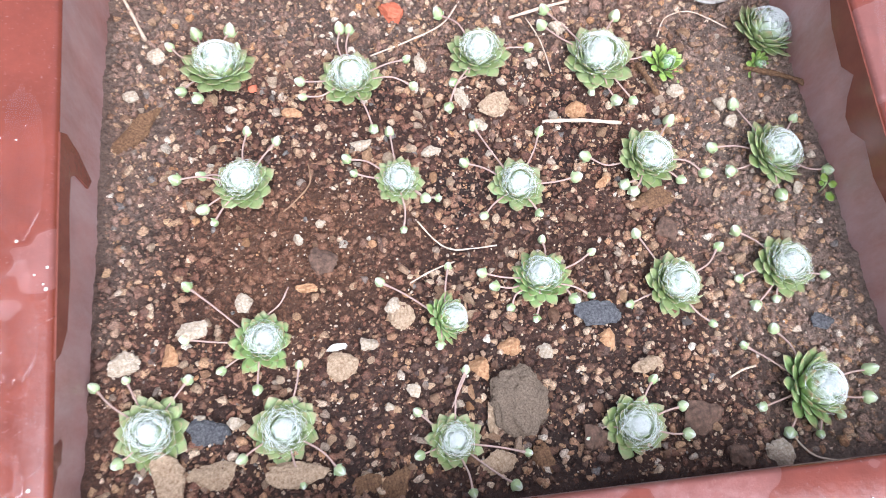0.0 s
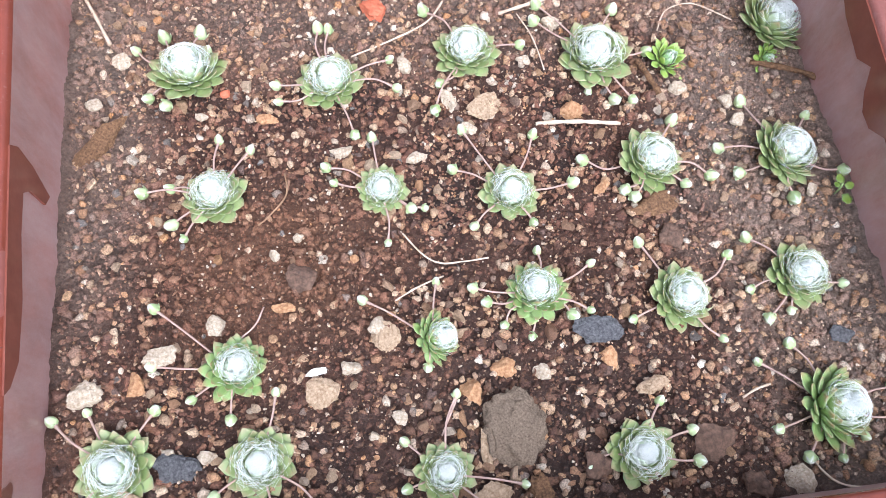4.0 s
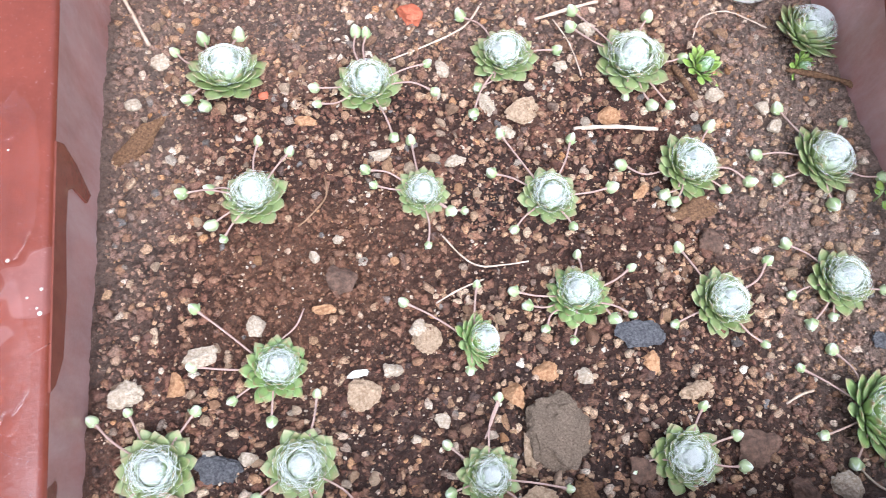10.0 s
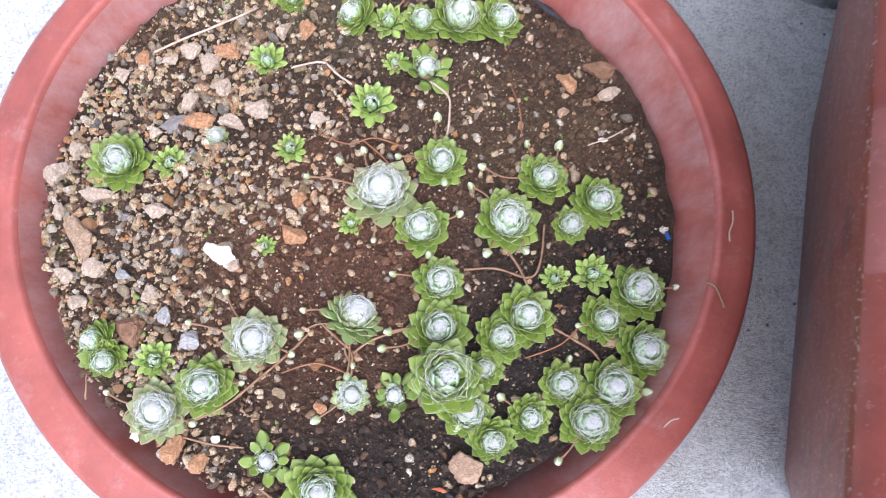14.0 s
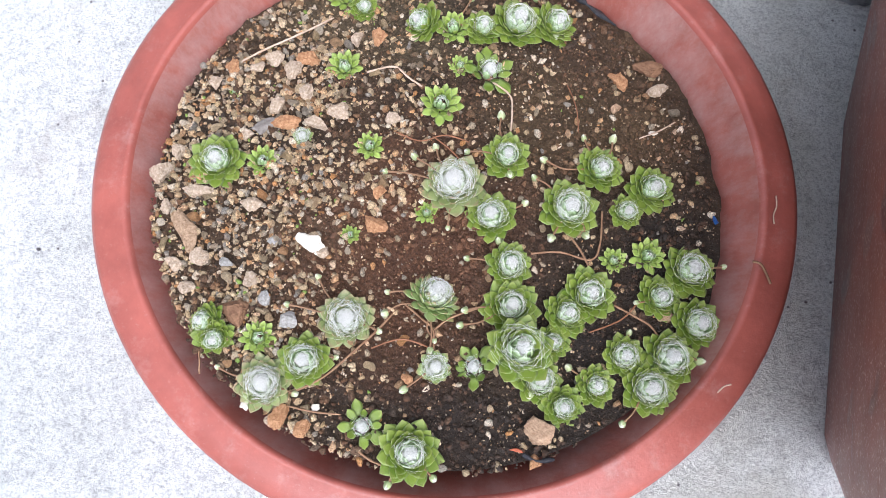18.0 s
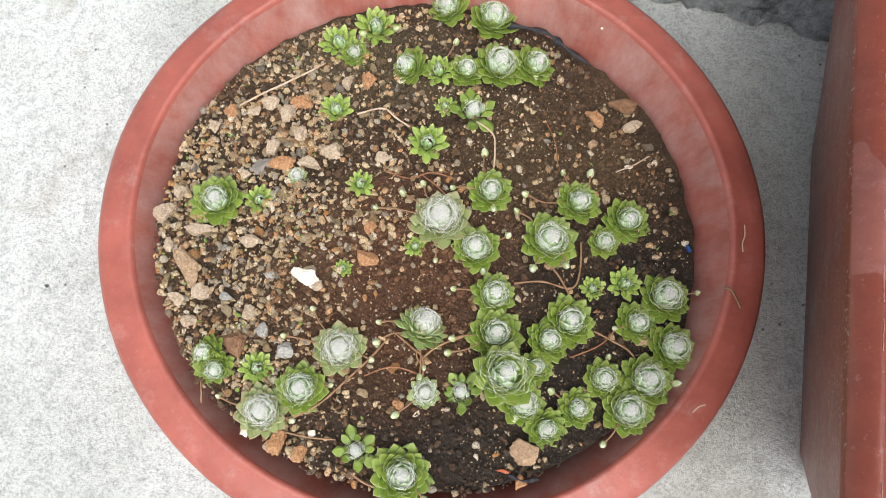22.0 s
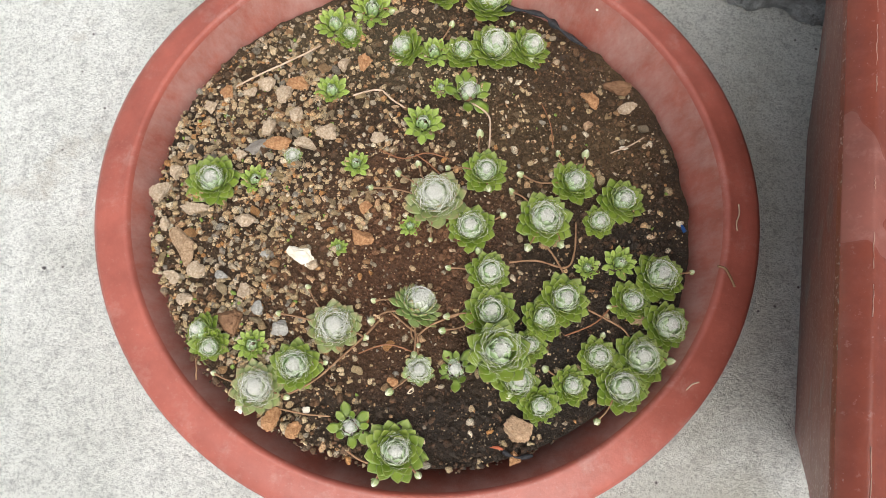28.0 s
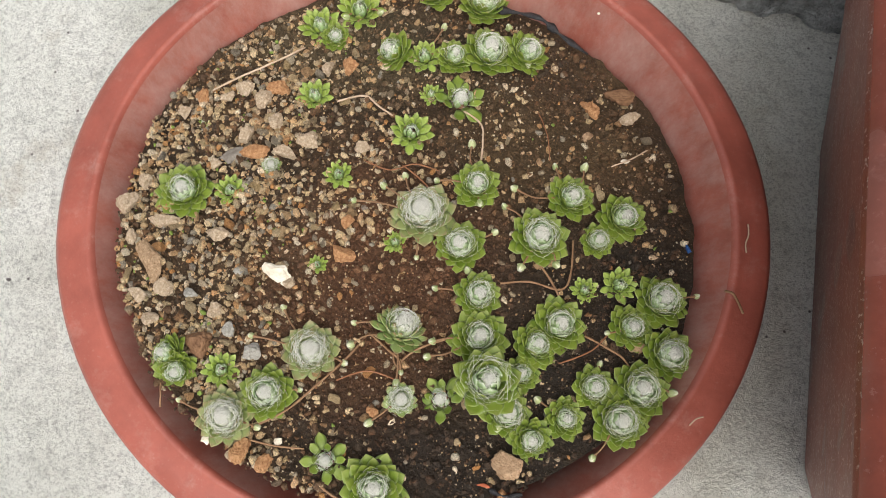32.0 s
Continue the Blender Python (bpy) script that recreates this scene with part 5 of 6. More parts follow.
rock("pebble_stone", 0.1283, 0.1605, 0.0058, 0.0044, 16, 0.7, tray_soil, PALE, "cream-coloured angular pumice stone", "stone", 68, 0.5)
rock("pebble_stone", 0.0527, 0.0929, 0.0045, 0.0027, 13, 0.7, tray_soil, PALE, "cream-coloured angular pumice stone", "stone", 69, 0.5)
rock("pebble_stone", 0.0200, 0.0979, 0.0069, 0.0030, 10, 0.7, tray_soil, PALE, "cream-coloured angular pumice stone", "stone", 70, 0.5)
rock("pebble_stone", -0.0027, 0.0594, 0.0028, 0.0023, 7, 0.7, tray_soil, PALE, "cream-coloured angular pumice stone", "stone", 71, 0.5)
rock("pebble_stone", -0.0134, 0.0519, 0.0025, 0.0025, 4, 0.7, tray_soil, PALE, "cream-coloured angular pumice stone", "stone", 72, 0.5)
rock("pebble_stone", 0.0212, 0.0458, 0.0025, 0.0022, 1, 0.7, tray_soil, PEBBLE_O, "orange-brown angular stone on the soil", "stone", 73, 0.5)
rock("pebble_stone", -0.0132, 0.1197, 0.0053, 0.0025, -2, 0.7, tray_soil, PEBBLE_O, "orange-brown angular stone on the soil", "stone", 74, 0.5)
rock("pebble_stone", 0.1297, 0.1098, 0.0057, 0.0041, -5, 0.7, tray_soil, PEBBLE_O, "orange-brown angular stone on the soil", "stone", 75, 0.5)
# loose bits in the round pot
strand("straw", ((-0.3916, 0.0992), (-0.3806, 0.1093), (-0.3680, 0.1203), (-0.3542, 0.1342)), 0.00055, pot_soil, STRAW, "long dry tan stalk across the grit", "dry stalk")
strand("straw", ((-0.3309, 0.1061), (-0.3184, 0.1119), (-0.3098, 0.1073), (-0.3025, 0.1042)), 0.00055, pot_soil, STRAW, "thin pale dry runner", "dry stalk")
strand("straw", ((-0.2697, 0.1145), (-0.2592, 0.1082), (-0.2566, 0.0990), (-0.2557, 0.0890)), 0.00055, pot_soil, STRAW, "thin tan runner over the soil", "dry stalk")
strand("straw", ((-0.3290, -0.0533), (-0.3167, -0.0444), (-0.3065, -0.0314), (-0.2962, -0.0164), (-0.2904, -0.0047)), 0.00055, pot_soil, STEM_BROWN, "long brown runner across the soil", "runner")
strand("straw", ((-0.3303, -0.0584), (-0.3172, -0.0589), (-0.3057, -0.0579)), 0.00042, pot_soil, STEM_BROWN, "thin brown runner over the soil", "runner")
strand("straw", ((-0.2904, -0.0047), (-0.2805, -0.0108), (-0.2742, -0.0152), (-0.2722, -0.0257)), 0.00055, pot_soil, STEM_BROWN, "forked reddish runner over the soil", "runner")
strand("straw", ((-0.2742, -0.0152), (-0.2678, -0.0084), (-0.2549, -0.0004)), 0.00055, pot_soil, STEM_BROWN, "reddish runner between two houseleeks", "runner")
strand("straw", ((-0.2370, 0.0285), (-0.2238, 0.0316), (-0.2095, 0.0307), (-0.2059, 0.0396), (-0.2066, 0.0564)), 0.00055, pot_soil, STEM_BROWN, "looped brown runner over the soil", "runner")
strand("straw", ((-0.2207, 0.0413), (-0.2141, 0.0335), (-0.2090, 0.0261)), 0.00055, pot_soil, STEM_BROWN, "brown runner between two houseleeks", "runner")
strand("straw", ((-0.1962, 0.0118), (-0.1861, 0.0080), (-0.1789, 0.0050), (-0.1729, -0.0009)), 0.00055, pot_soil, STEM_BROWN, "brown runner between two houseleeks", "runner")
strand("straw", ((-0.2993, -0.0693), (-0.2894, -0.0738), (-0.2827, -0.0751)), 0.00055, pot_soil, STEM_BROWN, "pale brown runner over the soil", "runner")
strand("straw", ((-0.3097, 0.0766), (-0.2973, 0.0740), (-0.2864, 0.0795), (-0.2744, 0.0786)), 0.0004, pot_soil, ROOT, "fine rusty root over the soil", "root")
strand("straw", ((-0.2922, 0.0783), (-0.2804, 0.0708), (-0.2717, 0.0628)), 0.0004, pot_soil, ROOT, "fine rusty root over the soil", "root")
strand("straw", ((-0.2322, 0.1214), (-0.2260, 0.1087), (-0.2229, 0.0956)), 0.0003, pot_soil, ROOT, "hair-thin brown root over the soil", "root")
strand("straw", ((-0.1930, 0.0982), (-0.1844, 0.1033), (-0.1759, 0.1112)), 0.0004, pot_soil, STRAW, "hair-thin pale root over the soil", "root")
strand("straw", ((-0.2992, -0.0279), (-0.2870, -0.0216), (-0.2733, -0.0232)), 0.0004, pot_soil, ROOT, "fine rusty root over the soil", "root")
strand("straw", ((-0.2057, -0.0027), (-0.1928, 0.0053), (-0.1854, 0.0153)), 0.0004, pot_soil, ROOT, "fine rusty root over the soil", "root")
strand("straw", ((-0.3718, -0.0411), (-0.3692, -0.0472), (-0.3682, -0.0523)), 0.00042, pot_soil, STEM_BROWN, "short dead stalk by the wall", "dry stalk")
rock("wood_chip", -0.3934, 0.0101, 0.0059, 0.0090, 30, 0.35, pot_soil, WOOD, "flat tan wood flake on the grit", "wood chip", 80, 0.7)
rock("shell_bit", -0.3364, 0.0136, 0.0071, 0.0046, -10, 0.4, pot_soil, SHELL, "flat cream shell fragment", "shell", 81, 0.6)
rock("pellet", -0.1918, 0.1371, 0.0081, 0.0036, 8, 0.9, pot_soil, CLOD2, "smooth brown soil pellet", "pellet", 82, 0.6)
rock("charcoal_piece", -0.3722, 0.0669, 0.0070, 0.0032, 35, 0.4, pot_soil, GREYBARK, "grey weathered bark sliver", "bark", 83, 0.7)
rock("pebble_stone", -0.2062, 0.1280, 0.0072, 0.0034, -25, 0.7, pot_soil, PEBBLE_O, "rusty orange angular stone on the soil", "stone", 100, 0.5)
rock("pebble_stone", -0.2229, -0.0480, 0.0067, 0.0058, -22, 0.7, pot_soil, TAN, "peach-coloured flat stone on damp soil", "stone", 101, 0.5)
rock("pebble_stone", -0.3593, -0.0227, 0.0060, 0.0063, -19, 0.7, pot_soil, CLOD2, "dark brown rounded stone on the soil", "stone", 102, 0.5)
rock("pebble_stone", -0.3107, 0.0290, 0.0058, 0.0043, -16, 0.7, pot_soil, PEBBLE_O, "rusty orange angular stone on the soil", "stone", 103, 0.5)
rock("pebble_stone", -0.3752, 0.1046, 0.0048, 0.0041, -13, 0.7, pot_soil, PALE, "cream-coloured angular pumice stone on the soil", "stone", 104, 0.5)
rock("pebble_stone", -0.3665, 0.1003, 0.0051, 0.0047, -10, 0.7, pot_soil, PALE, "cream-coloured angular pumice stone on the soil", "stone", 105, 0.5)
rock("pebble_stone", -0.3585, 0.1073, 0.0061, 0.0047, -7, 0.7, pot_soil, PEBBLE_O, "rusty orange angular stone on the soil", "stone", 106, 0.5)
rock("pebble_stone", -0.3685, 0.0776, 0.0043, 0.0040, -4, 0.7, pot_soil, PALE, "cream-coloured angular pumice stone on the soil", "stone", 107, 0.5)
rock("pebble_stone", -0.3565, 0.0892, 0.0036, 0.0043, -1, 0.7, pot_soil, PALE, "cream-coloured angular pumice stone on the soil", "stone", 108, 0.5)
rock("pebble_stone", -0.3375, 0.0822, 0.0055, 0.0049, 2, 0.7, pot_soil, PALE, "cream-coloured angular pumice stone on the soil", "stone", 109, 0.5)
rock("pebble_stone", -0.3291, 0.1268, 0.0041, 0.0048, 5, 0.7, pot_soil, PEBBLE_O, "rusty orange angular stone on the soil", "stone", 110, 0.5)
rock("pebble_stone", -0.3401, 0.1248, 0.0031, 0.0041, 8, 0.7, pot_soil, PALE, "cream-coloured angular pumice stone on the soil", "stone", 111, 0.5)
rock("pebble_stone", -0.3623, 0.0705, 0.0059, 0.0036, 11, 0.7, pot_soil, PEBBLE_O, "rusty orange angular stone on the soil", "stone", 112, 0.5)
rock("pebble_stone", -0.3371, -0.0222, 0.0039, 0.0036, 14, 0.7, pot_soil, GREY, "pale grey rounded stone on the grit", "stone", 113, 0.5)
rock("pebble_stone", -0.3503, -0.0160, 0.0039, 0.0036, 17, 0.7, pot_soil, GREY, "pale grey rounded stone on the grit", "stone", 114, 0.5)
rock("pebble_stone", -0.3932, 0.0283, 0.0064, 0.0032, 20, 0.7, pot_soil, PALE, "cream-coloured angular pumice stone on the soil", "stone", 115, 0.5)
rock("pebble_stone", -0.4120, 0.0342, 0.0052, 0.0049, 23, 0.7, pot_soil, PALE, "cream-coloured angular pumice stone on the soil", "stone", 116, 0.5)
rock("pebble_stone", -0.4076, 0.0459, 0.0036, 0.0033, -24, 0.7, pot_soil, PALE, "cream-coloured angular pumice stone on the soil", "stone", 117, 0.5)
rock("pebble_stone", -0.3676, 0.0281, 0.0041, 0.0034, -21, 0.7, pot_soil, PALE, "cream-coloured angular pumice stone on the soil", "stone", 118, 0.5)
rock("pebble_stone", -0.3474, 0.0735, 0.0065, 0.0036, -18, 0.7, pot_soil, PALE, "cream-coloured angular pumice stone on the soil", "stone", 119, 0.5)
rock("pebble_stone", -0.3124, 0.0832, 0.0039, 0.0032, -15, 0.7, pot_soil, PALE, "cream-coloured angular pumice stone on the soil", "stone", 120, 0.5)
rock("pebble_stone", -0.3586, -0.0085, 0.0042, 0.0036, -12, 0.7, pot_soil, PALE, "cream-coloured angular pumice stone on the soil", "stone", 121, 0.5)
rock("pebble_stone", -0.3843, -0.0019, 0.0046, 0.0034, -9, 0.7, pot_soil, PALE, "cream-coloured angular pumice stone on the soil", "stone", 122, 0.5)
rock("pebble_stone", -0.3944, 0.0939, 0.0041, 0.0041, -6, 0.7, pot_soil, PEBBLE_O, "rusty orange angular stone on the soil", "stone", 123, 0.5)
rock("pebble_stone", -0.3834, 0.0976, 0.0041, 0.0031, -3, 0.7, pot_soil, PALE, "cream-coloured angular pumice stone on the soil", "stone", 124, 0.5)
rock("pebble_stone", -0.4009, 0.0847, 0.0037, 0.0031, 0, 0.7, pot_soil, PALE, "cream-coloured angular pumice stone on the soil", "stone", 125, 0.5)
rock("pebble_stone", -0.3788, 0.0607, 0.0033, 0.0029, 3, 0.7, pot_soil, PALE, "cream-coloured angular pumice stone on the soil", "stone", 126, 0.5)
rock("pebble_stone", -0.3113, 0.0452, 0.0031, 0.0040, 6, 0.7, pot_soil, PEBBLE_O, "rusty orange angular stone on the soil", "stone", 127, 0.5)
rock("pebble_stone", -0.3313, -0.0637, 0.0038, 0.0049, 9, 0.7, pot_soil, PEBBLE_O, "rusty orange angular stone on the soil", "stone", 128, 0.5)
rock("pebble_stone", -0.3202, -0.0668, 0.0035, 0.0035, 12, 0.7, pot_soil, PEBBLE_O, "rusty orange angular stone on the soil", "stone", 129, 0.5)
rock("pebble_stone", -0.3167, -0.0569, 0.0017, 0.0017, 15, 0.7, pot_soil, SHELL, "small white stone on the soil", "stone", 130, 0.5)
rock("pebble_stone", -0.1719, 0.0113, 0.0037, 0.0028, 18, 0.7, pot_soil, TAN, "peach-coloured flat stone on damp soil", "stone", 131, 0.5)
rock("pebble_stone", -0.1872, 0.1266, 0.0048, 0.0031, 21, 0.7, pot_soil, PALE, "cream-coloured angular pumice stone on the soil", "stone", 132, 0.5)
rock("pebble_stone", -0.2437, 0.0217, 0.0033, 0.0027, 24, 0.7, pot_soil, PEBBLE_O, "rusty orange angular stone on the soil", "stone", 133, 0.5)
rock("pebble_stone", -0.2067, 0.1121, 0.0027, 0.0030, -23, 0.7, pot_soil, TAN, "peach-coloured flat stone on damp soil", "stone", 134, 0.5)
rock("pebble_stone", -0.3297, 0.0113, 0.0030, 0.0027, -20, 0.7, pot_soil, PALE, "cream-coloured angular pumice stone on the soil", "stone", 135, 0.5)
rock("pebble_stone", -0.4042, 0.0180, 0.0038, 0.0032, -17, 0.7, pot_soil, PALE, "cream-coloured angular pumice stone on the soil", "stone", 136, 0.5)
rock("pebble_stone", -0.3939, -0.0066, 0.0040, 0.0031, -14, 0.7, pot_soil, PALE, "cream-coloured angular pumice stone on the soil", "stone", 137, 0.5)
rock("pebble_stone", -0.3855, -0.0164, 0.0040, 0.0034, -11, 0.7, pot_soil, PALE, "cream-coloured angular pumice stone on the soil", "stone", 138, 0.5)
rock("pebble_stone", -0.3718, -0.0024, 0.0034, 0.0031, -8, 0.7, pot_soil, GREY, "pale grey rounded stone on the grit", "stone", 139, 0.5)
rock("pebble_stone", -0.3534, 0.0113, 0.0028, 0.0021, -5, 0.7, pot_soil, GREY, "pale grey rounded stone on the grit", "stone", 140, 0.5)
rock("pebble_stone", -0.3347, -0.0656, 0.0032, 0.0026, -2, 0.7, pot_soil, PALE, "cream-coloured angular pumice stone on the soil", "stone", 141, 0.5)
rock("pebble_stone", -0.3461, -0.0613, 0.0020, 0.0020, 1, 0.7, pot_soil, SHELL, "small white stone on the soil", "stone", 142, 0.5)
rock("pebble_stone", -0.2222, -0.0622, 0.0029, 0.0032, 4, 0.7, pot_soil, PEBBLE_O, "rusty orange angular stone on the soil", "stone", 143, 0.5)
rock("pebble_stone", -0.2810, -0.0381, 0.0026, 0.0029, 7, 0.7, pot_soil, PEBBLE_O, "rusty orange angular stone on the soil", "stone", 144, 0.5)
# pale droplets of lime on the planter's rim, and a few on the pot's
for x, y, r in ((-0.1138, 0.0462, 0.0009), (-0.1233, 0.0350, 0.0008), (-0.1020, 0.0347, 0.0008), (-0.1068, 0.0321, 0.0006), (-0.1034, 0.0281, 0.0006), (-0.1023, 0.0261, 0.0011),
                (-0.1153, 0.0886, 0.0005), (-0.1287, -0.0334, 0.0006), (-0.1068, -0.0468, 0.0010)):
    speck(x, y, 0.1526, r)
speck(0.1524, -0.0816, 0.1526, 0.0008)
speck(0.1266, -0.0782, 0.1526, 0.0009)
speck(0.1447, -0.0809, 0.1526, 0.00092)
speck(0.1971, -0.0844, 0.1526, 0.00074)
speck(-0.2116, 0.1683, 0.038, 0.00100)
speck(-0.4195, 0.0937, 0.03, 0.00140)
speck(-0.4406, 0.0741, 0.0365, 0.00140)


# ---- odd pieces ----
def ribbon(name, points, widths, thick, material, label, category, twist=0.3):
    """A flat bent strip through points."""
    bm = bmesh.new()
    pts = [Vector(p) for p in points]
    rows = []
    for i, p in enumerate(pts):
        d = (pts[min(i + 1, len(pts) - 1)] - pts[max(i - 1, 0)]).normalized()
        side = d.cross(Vector((0, 0, 1))).normalized()
        side = Matrix.Rotation(twist * math.sin(i * 0.9), 4, d) @ side
        n = side.cross(d)
        w = widths[i]
        rows.append([bm.verts.new(p + side * w * u + n * v * thick) for u, v in ((-1, 0), (0, 0.9), (1, 0), (0.4, -1), (-0.4, -1))])
    for a, b in zip(rows, rows[1:]):
        for k in range(5):
            bm.faces.new((a[k], a[(k + 1) % 5], b[(k + 1) % 5], b[k]))
    bm.faces.new(rows[0][::-1])
    bm.faces.new(rows[-1])
    bmesh.ops.recalc_face_normals(bm, faces=bm.faces)
    return tagged(part(name, bm, material), label, category)


ribbon("plastic_strip", curve_points([(-0.262, 0.176, 0.017), (-0.2403, 0.1725, 0.021), (-0.2285, 0.165, 0.021), (-0.2120, 0.1575, 0.018)], 5),
       [0.0015 + 0.0010 * math.sin(i * 1.7) for i in range(15)] + [0.0006], 0.0009, BLACK, "crumpled black plastic strip against the pot's wall", "plastic strip")
rock("plastic_bit", -0.1524, 0.0624, 0.0014, 0.0022, 30, 0.6, pot_soil, BLUE, "tiny scrap of blue plastic", "plastic bit", 301, 0.8)
rock("plastic_bit", -0.2306, -0.0589, 0.0028, 0.0008, 0, 0.6, pot_soil, REDBIT, "tiny scrap of red plastic", "plastic bit", 302, 0.9)
rock("paper_scrap", -0.1866, 0.1026, 0.0034, 0.0010, -8, 0.5, pot_soil, SHELL, "small white scrap of paper", "paper scrap", 303, 0.9)
ribbon("black_thread", curve_points([(-0.2275, -0.0600, 0.0365), (-0.2215, -0.0615, 0.0370), (-0.214, -0.0595, 0.0362)], 5), [0.0008 + 0.0004 * math.sin(i) for i in range(11)], 0.0006, BLACK,
       "black shred of plastic by the red scrap", "plastic shred")
tagged(part("dry_root", tube(curve_points([(-0.1400, 0.0405, 0.0372), (-0.1365, 0.0400, 0.0372), (-0.1335, 0.0365, 0.0364), (-0.1310, 0.0320, 0.0362)], 5), 0.0006, 5), STEM_BROWN),
       "dried brown root stuck over the pot's rim", "root")


def seedling(x, y):
    """Two little round leaves on a short stem."""
    root = thing("seedling", (x, y, tray_soil(x, y)), "tiny bright green clover-like seedling by the planter wall", "seedling")
    bm = tube([(0, 0, 0), (0.0006, 0.001, 0.004), (0, 0.002, 0.008)], 0.0005, 5)
    part("stem", bm, BUD, root)
    for dx, dy, r in ((0.0, 0.005, 0.0022), (0.003, 0.001, 0.0020), (0.0004, -0.005, 0.0025), (-0.002, 0.002, 0.0015)):
        bm = leaf_mesh(r * 2, r * 1.8, 0.0006, 0.1, 3.0)
        bm.transform(Matrix.Translation((dx * 0.5, dy * 0.5, 0.007)) @ Matrix.Rotation(math.atan2(dy, dx), 4, "Z"))
        part("leaf", bm, LEAF_POT, root)


seedling(0.2395, 0.0510)
bm = bmesh.new()
rows = []
for i in range(13):
    s = i / 12
    w = 0.0065 * math.sin(3.14159 * min(1, s * 0.93 + 0.04)) ** 0.7
    rows.append([bm.verts.new((0.026 * (s - 0.5), w * u, 0.0025 + 0.002 * u * u + 0.0014 * noise.noise((s * 5, u * 2, 0)) + dz)) for u, dz in ((-1, 0), (-0.5, 0.0003), (0, -0.0004), (0.5, 0.0003), (1, 0), (0, -0.0009))])
for a, b in zip(rows, rows[1:]):
    for k in range(6):
        bm.faces.new((a[k], a[(k + 1) % 6], b[(k + 1) % 6], b[k]))
bmesh.ops.recalc_face_normals(bm, faces=bm.faces)
DRY = make_plain("dry_leaf_skin", (0.26, 0.22, 0.18), (0.44, 0.39, 0.34), 0.6, 240, 0.5)
ob = tagged(part("dry_leaf", bm, DRY), "thin papery grey-beige dry leaf on the soil", "dry leaf")
ob.matrix_basis = pose(0.211, 0.1715, tray_soil(0.211, 0.1715) + 0.002, 0, 0, -18)
rock("dead_leaf_bit", -0.0652, -0.0131, 0.004, 0.0018, 20, 0.3, lambda x, y: GROUND - 0.001, BARK, "small reddish dead leaf bit on the concrete", "leaf bit", 305, 0.4)
rock("grit_stone", -0.4962, -0.0021, 0.0013, 0.0011, 20, 0.6, lambda x, y: GROUND - 0.001, CHARCOAL, "tiny dark stone on the concrete", "stone", 306, 0.6)


# ---- rain water and lime on the planter's rim ----
def puddle(x, y, a, b, seed, hollow=0.0):
    """A thin film of rain water on the rim, with a rounded edge; hollow: a dry island in it."""
    bm = bmesh.new()
    rings = []
    steps = 72
    for k, (f, h) in enumerate(((max(hollow, 0.02), 0.0 if hollow else 1.0), (hollow + (1 - hollow) * 0.12, 0.8 if hollow else 1.0), (0.6, 1.0), (0.85, 0.96), (0.94, 0.75), (0.985, 0.4), (1.0, 0.0))):
        ring = []
        for s in range(steps):
            t = 6.283185 * s / steps
            q = Vector((math.cos(t) * 1.3, math.sin(t) * 1.3, seed))
            e = 1 + 0.32 * noise.noise(q) + 0.16 * noise.noise(q * 2.3)
            ring.append(bm.verts.new((x + a * f * e * math.cos(t), y + b * f * e * math.sin(t), 0.1522 + 0.0008 * noise.noise(((x + a * f * e * math.cos(t)) * 14, (y + b * f * e * math.sin(t)) * 14, 3)) + 0.0007 * h - 0.0002)))
        rings.append(ring)
    if not hollow:
        bm.faces.new(rings[0])
    for u, v in zip(rings, rings[1:]):
        for s in range(steps):
            bm.faces.new((u[s], v[s], v[(s + 1) % steps], u[(s + 1) % steps]))
    bmesh.ops.recalc_face_normals(bm, faces=bm.faces)
    ob = tagged(part("water_puddle", bm, WATER), "thin clear film of rain water on the planter's rim", "puddle", "puddles on the rim")
    ob.visible_shadow = False


puddle(-0.1135, 0.078, 0.010, 0.034, 1.0)
puddle(-0.1150, 0.012, 0.009, 0.026, 4.3)
puddle(-0.1165, -0.042, 0.008, 0.013, 7.7, 0.5)
puddle(0.2570, 0.080, 0.009, 0.040, 9.1)
puddle(0.060, -0.0835, 0.05, 0.008, 12.4)


def water_edge(points):
    """The raised lip where a film of rain water ends on the rim."""
    flat = curve_points([Vector((x, y, 0)) for x, y in points], 6)
    pts = [(p.x, p.y, 0.1523 + 0.0008 * noise.noise((p.x * 14, p.y * 14, 3))) for p in flat]
    n = len(pts) - 1
    rod = tube(pts, [0.0001 + 0.0004 * abs(math.sin(3.1416 * i / n)) ** 0.6 for i in range(n + 1)], 8)
    ob = tagged(part("water_edge", rod, WATER), "curved lip of a film of rain water on the planter's rim", "water edge", "water edges on the rim")
    ob.visible_shadow = False


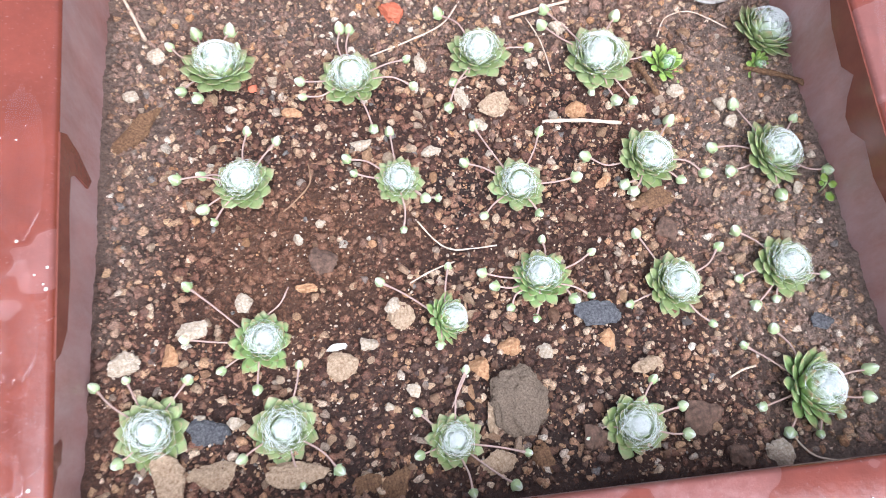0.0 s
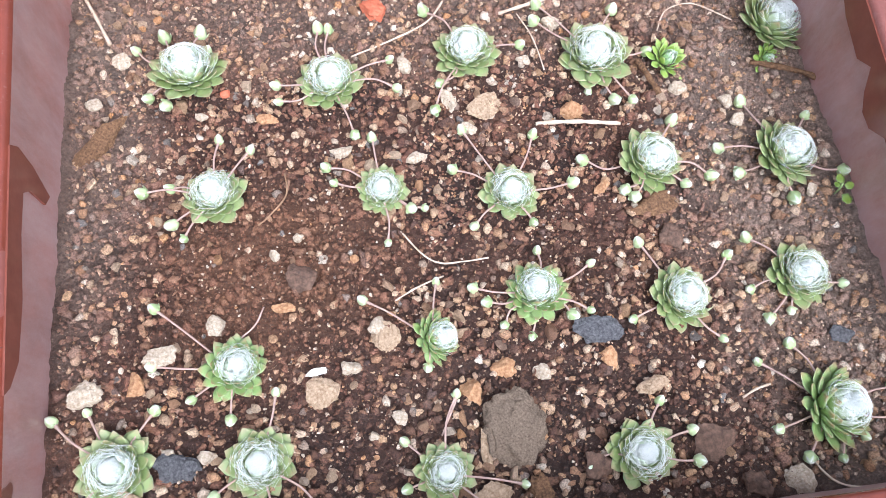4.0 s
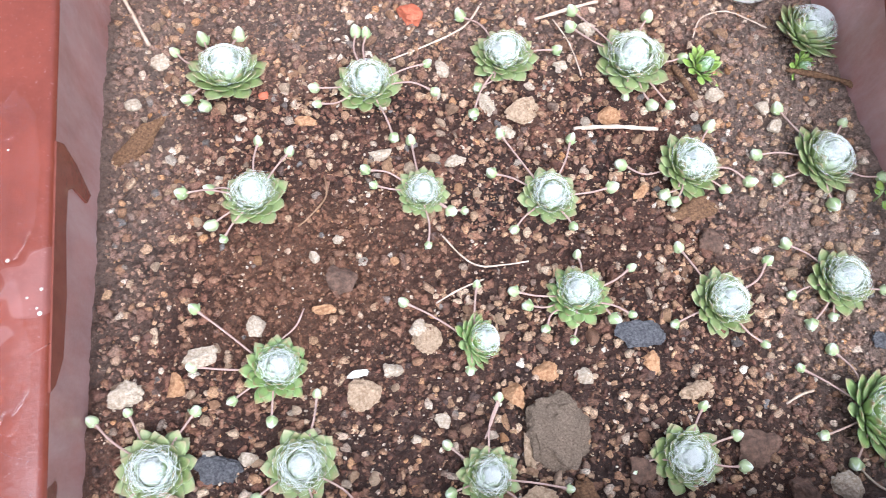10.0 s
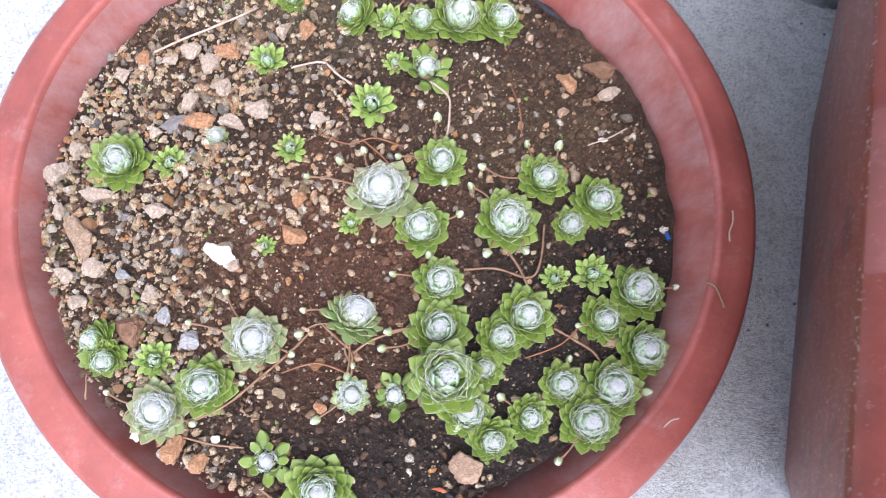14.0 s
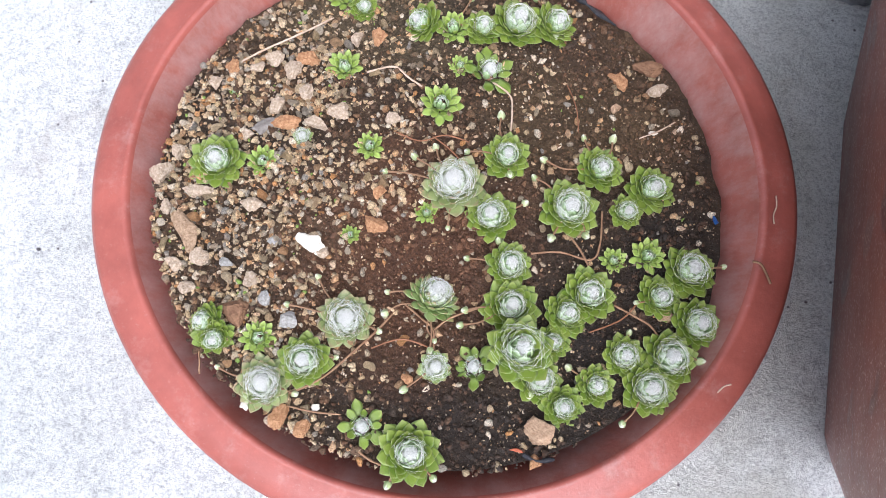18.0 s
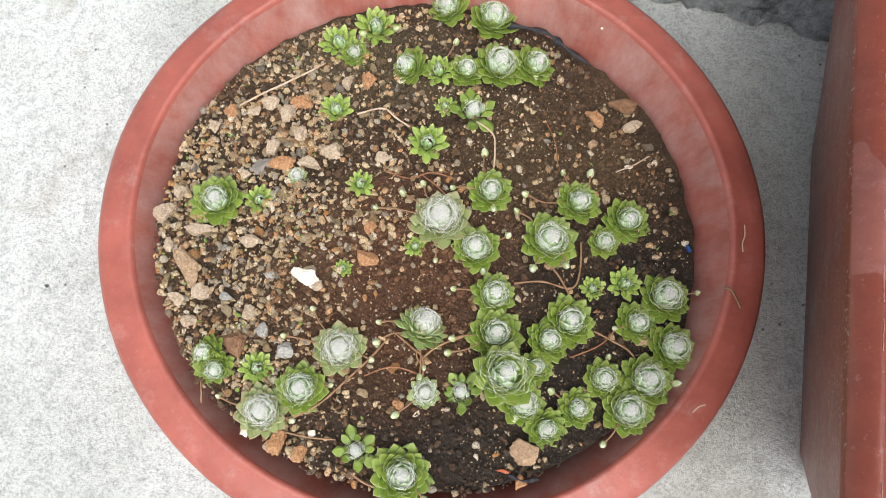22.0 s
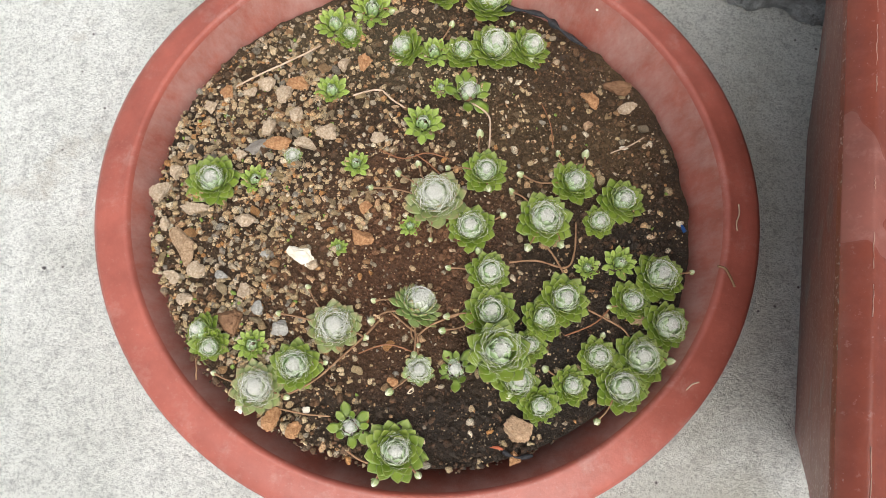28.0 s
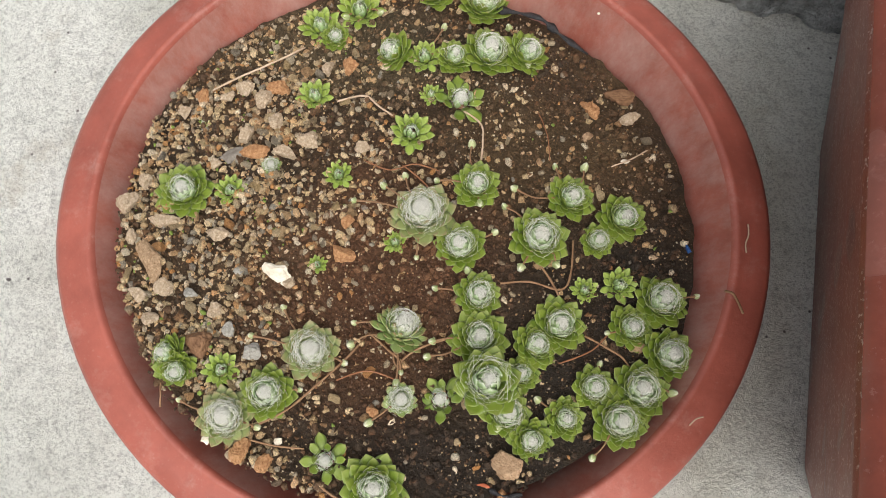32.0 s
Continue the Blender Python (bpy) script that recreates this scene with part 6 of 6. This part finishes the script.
for run in (((-0.1250, 0.0076), (-0.1124, 0.0090), (-0.0989, 0.0155)), ((-0.1261, 0.0563), (-0.1196, 0.0594), (-0.1092, 0.0596)),
            ((-0.1262, 0.0826), (-0.1230, 0.0892), (-0.1123, 0.0944), (-0.1110, 0.0985)), ((-0.1249, 0.0046), (-0.1215, 0.0022), (-0.1148, 0.0050), (-0.1074, 0.0058)),
            ((-0.1080, 0.0024), (-0.1147, 0.0015), (-0.1165, -0.0046), (-0.1151, -0.0120), (-0.1097, -0.0137), (-0.1067, -0.0070)),
            ((-0.1248, -0.0006), (-0.1230, -0.0094), (-0.1168, -0.0173), (-0.1036, -0.0233)), ((-0.1268, 0.1045), (-0.1220, 0.1067), (-0.1138, 0.1061), (-0.1112, 0.1104)),
            ((-0.1047, -0.0314), (-0.1024, -0.0382), (-0.1081, -0.0426))):
    water_edge(run)

rng = np.random.default_rng(5)
LIME = make_plain("cream_lime", (0.34, 0.19, 0.14), (0.50, 0.35, 0.27), 0.8)
y = -0.06
while y < 0.185:
    n = rng.uniform(0.004, 0.02)
    pts = [(-0.1292 + rng.normal(0, 0.00018), y + n * k / 6, 0.1541) for k in range(7)]
    tagged(part("lime_line", tube(pts, [0.00005 + 0.00009 * rng.random() for _ in pts], 5), LIME), "broken cream line of lime along the rim's ridge", "lime line", "lime lines")
    y += n + rng.uniform(0.002, 0.018) * (1 if y > 0.04 else 2.5)


def wet_streak(outline, side=-1):
    """A dark wet run of water on the planter's inner wall, seen from the soil."""
    bm = bmesh.new()
    wall = X0 if side < 0 else X1
    front = [bm.verts.new((wall + side * (0.05 * (0.149 - z) - 0.0004), y, z)) for y, z in outline]
    back = [bm.verts.new((q.co.x + side * 0.0012, q.co.y, q.co.z)) for q in front]
    n = len(front)
    bm.faces.new(front)
    for i in range(n):
        bm.faces.new((front[i], back[i], back[(i + 1) % n], front[(i + 1) % n]))
    bmesh.ops.recalc_face_normals(bm, faces=bm.faces)
    tagged(part("wet_streak", bm, WET, smooth=False), "dark wet streak of rain down the planter's inner wall", "wet streak")


WET = make_plain("wet_plastic", (0.15, 0.042, 0.027), (0.20, 0.06, 0.038), 0.14, 120, 0.1, 0.5)
wet_streak([(0.092, 0.1495), (0.094, 0.143), (0.091, 0.130), (0.084, 0.114), (0.079, 0.118), (0.080, 0.132), (0.077, 0.138), (0.060, 0.139), (0.035, 0.137), (0.012, 0.139), (0.002, 0.145), (-0.001, 0.1495)])
wet_streak([(0.140, 0.1495), (0.135, 0.139), (0.120, 0.134), (0.100, 0.133), (0.092, 0.140), (0.085, 0.131), (0.078, 0.126), (0.070, 0.127), (0.062, 0.135), (0.045, 0.134), (0.020, 0.141), (0.0, 0.146), (-0.003, 0.1495)], 1)
for points in ([(-0.1318, 0.0735, 0.0362), (-0.1312, 0.0685, 0.0362), (-0.1322, 0.0640, 0.0362), (-0.1316, 0.0600, 0.0362)],
               [(-0.1440, -0.0150, 0.0360), (-0.1470, -0.0165, 0.0360), (-0.1495, -0.0195, 0.0362)]):
    tagged(part("dried_thread", tube(curve_points(points, 5), 0.00035, 5), STRAW), "dried cream-coloured root thread stuck to the pot's rim", "dried thread")
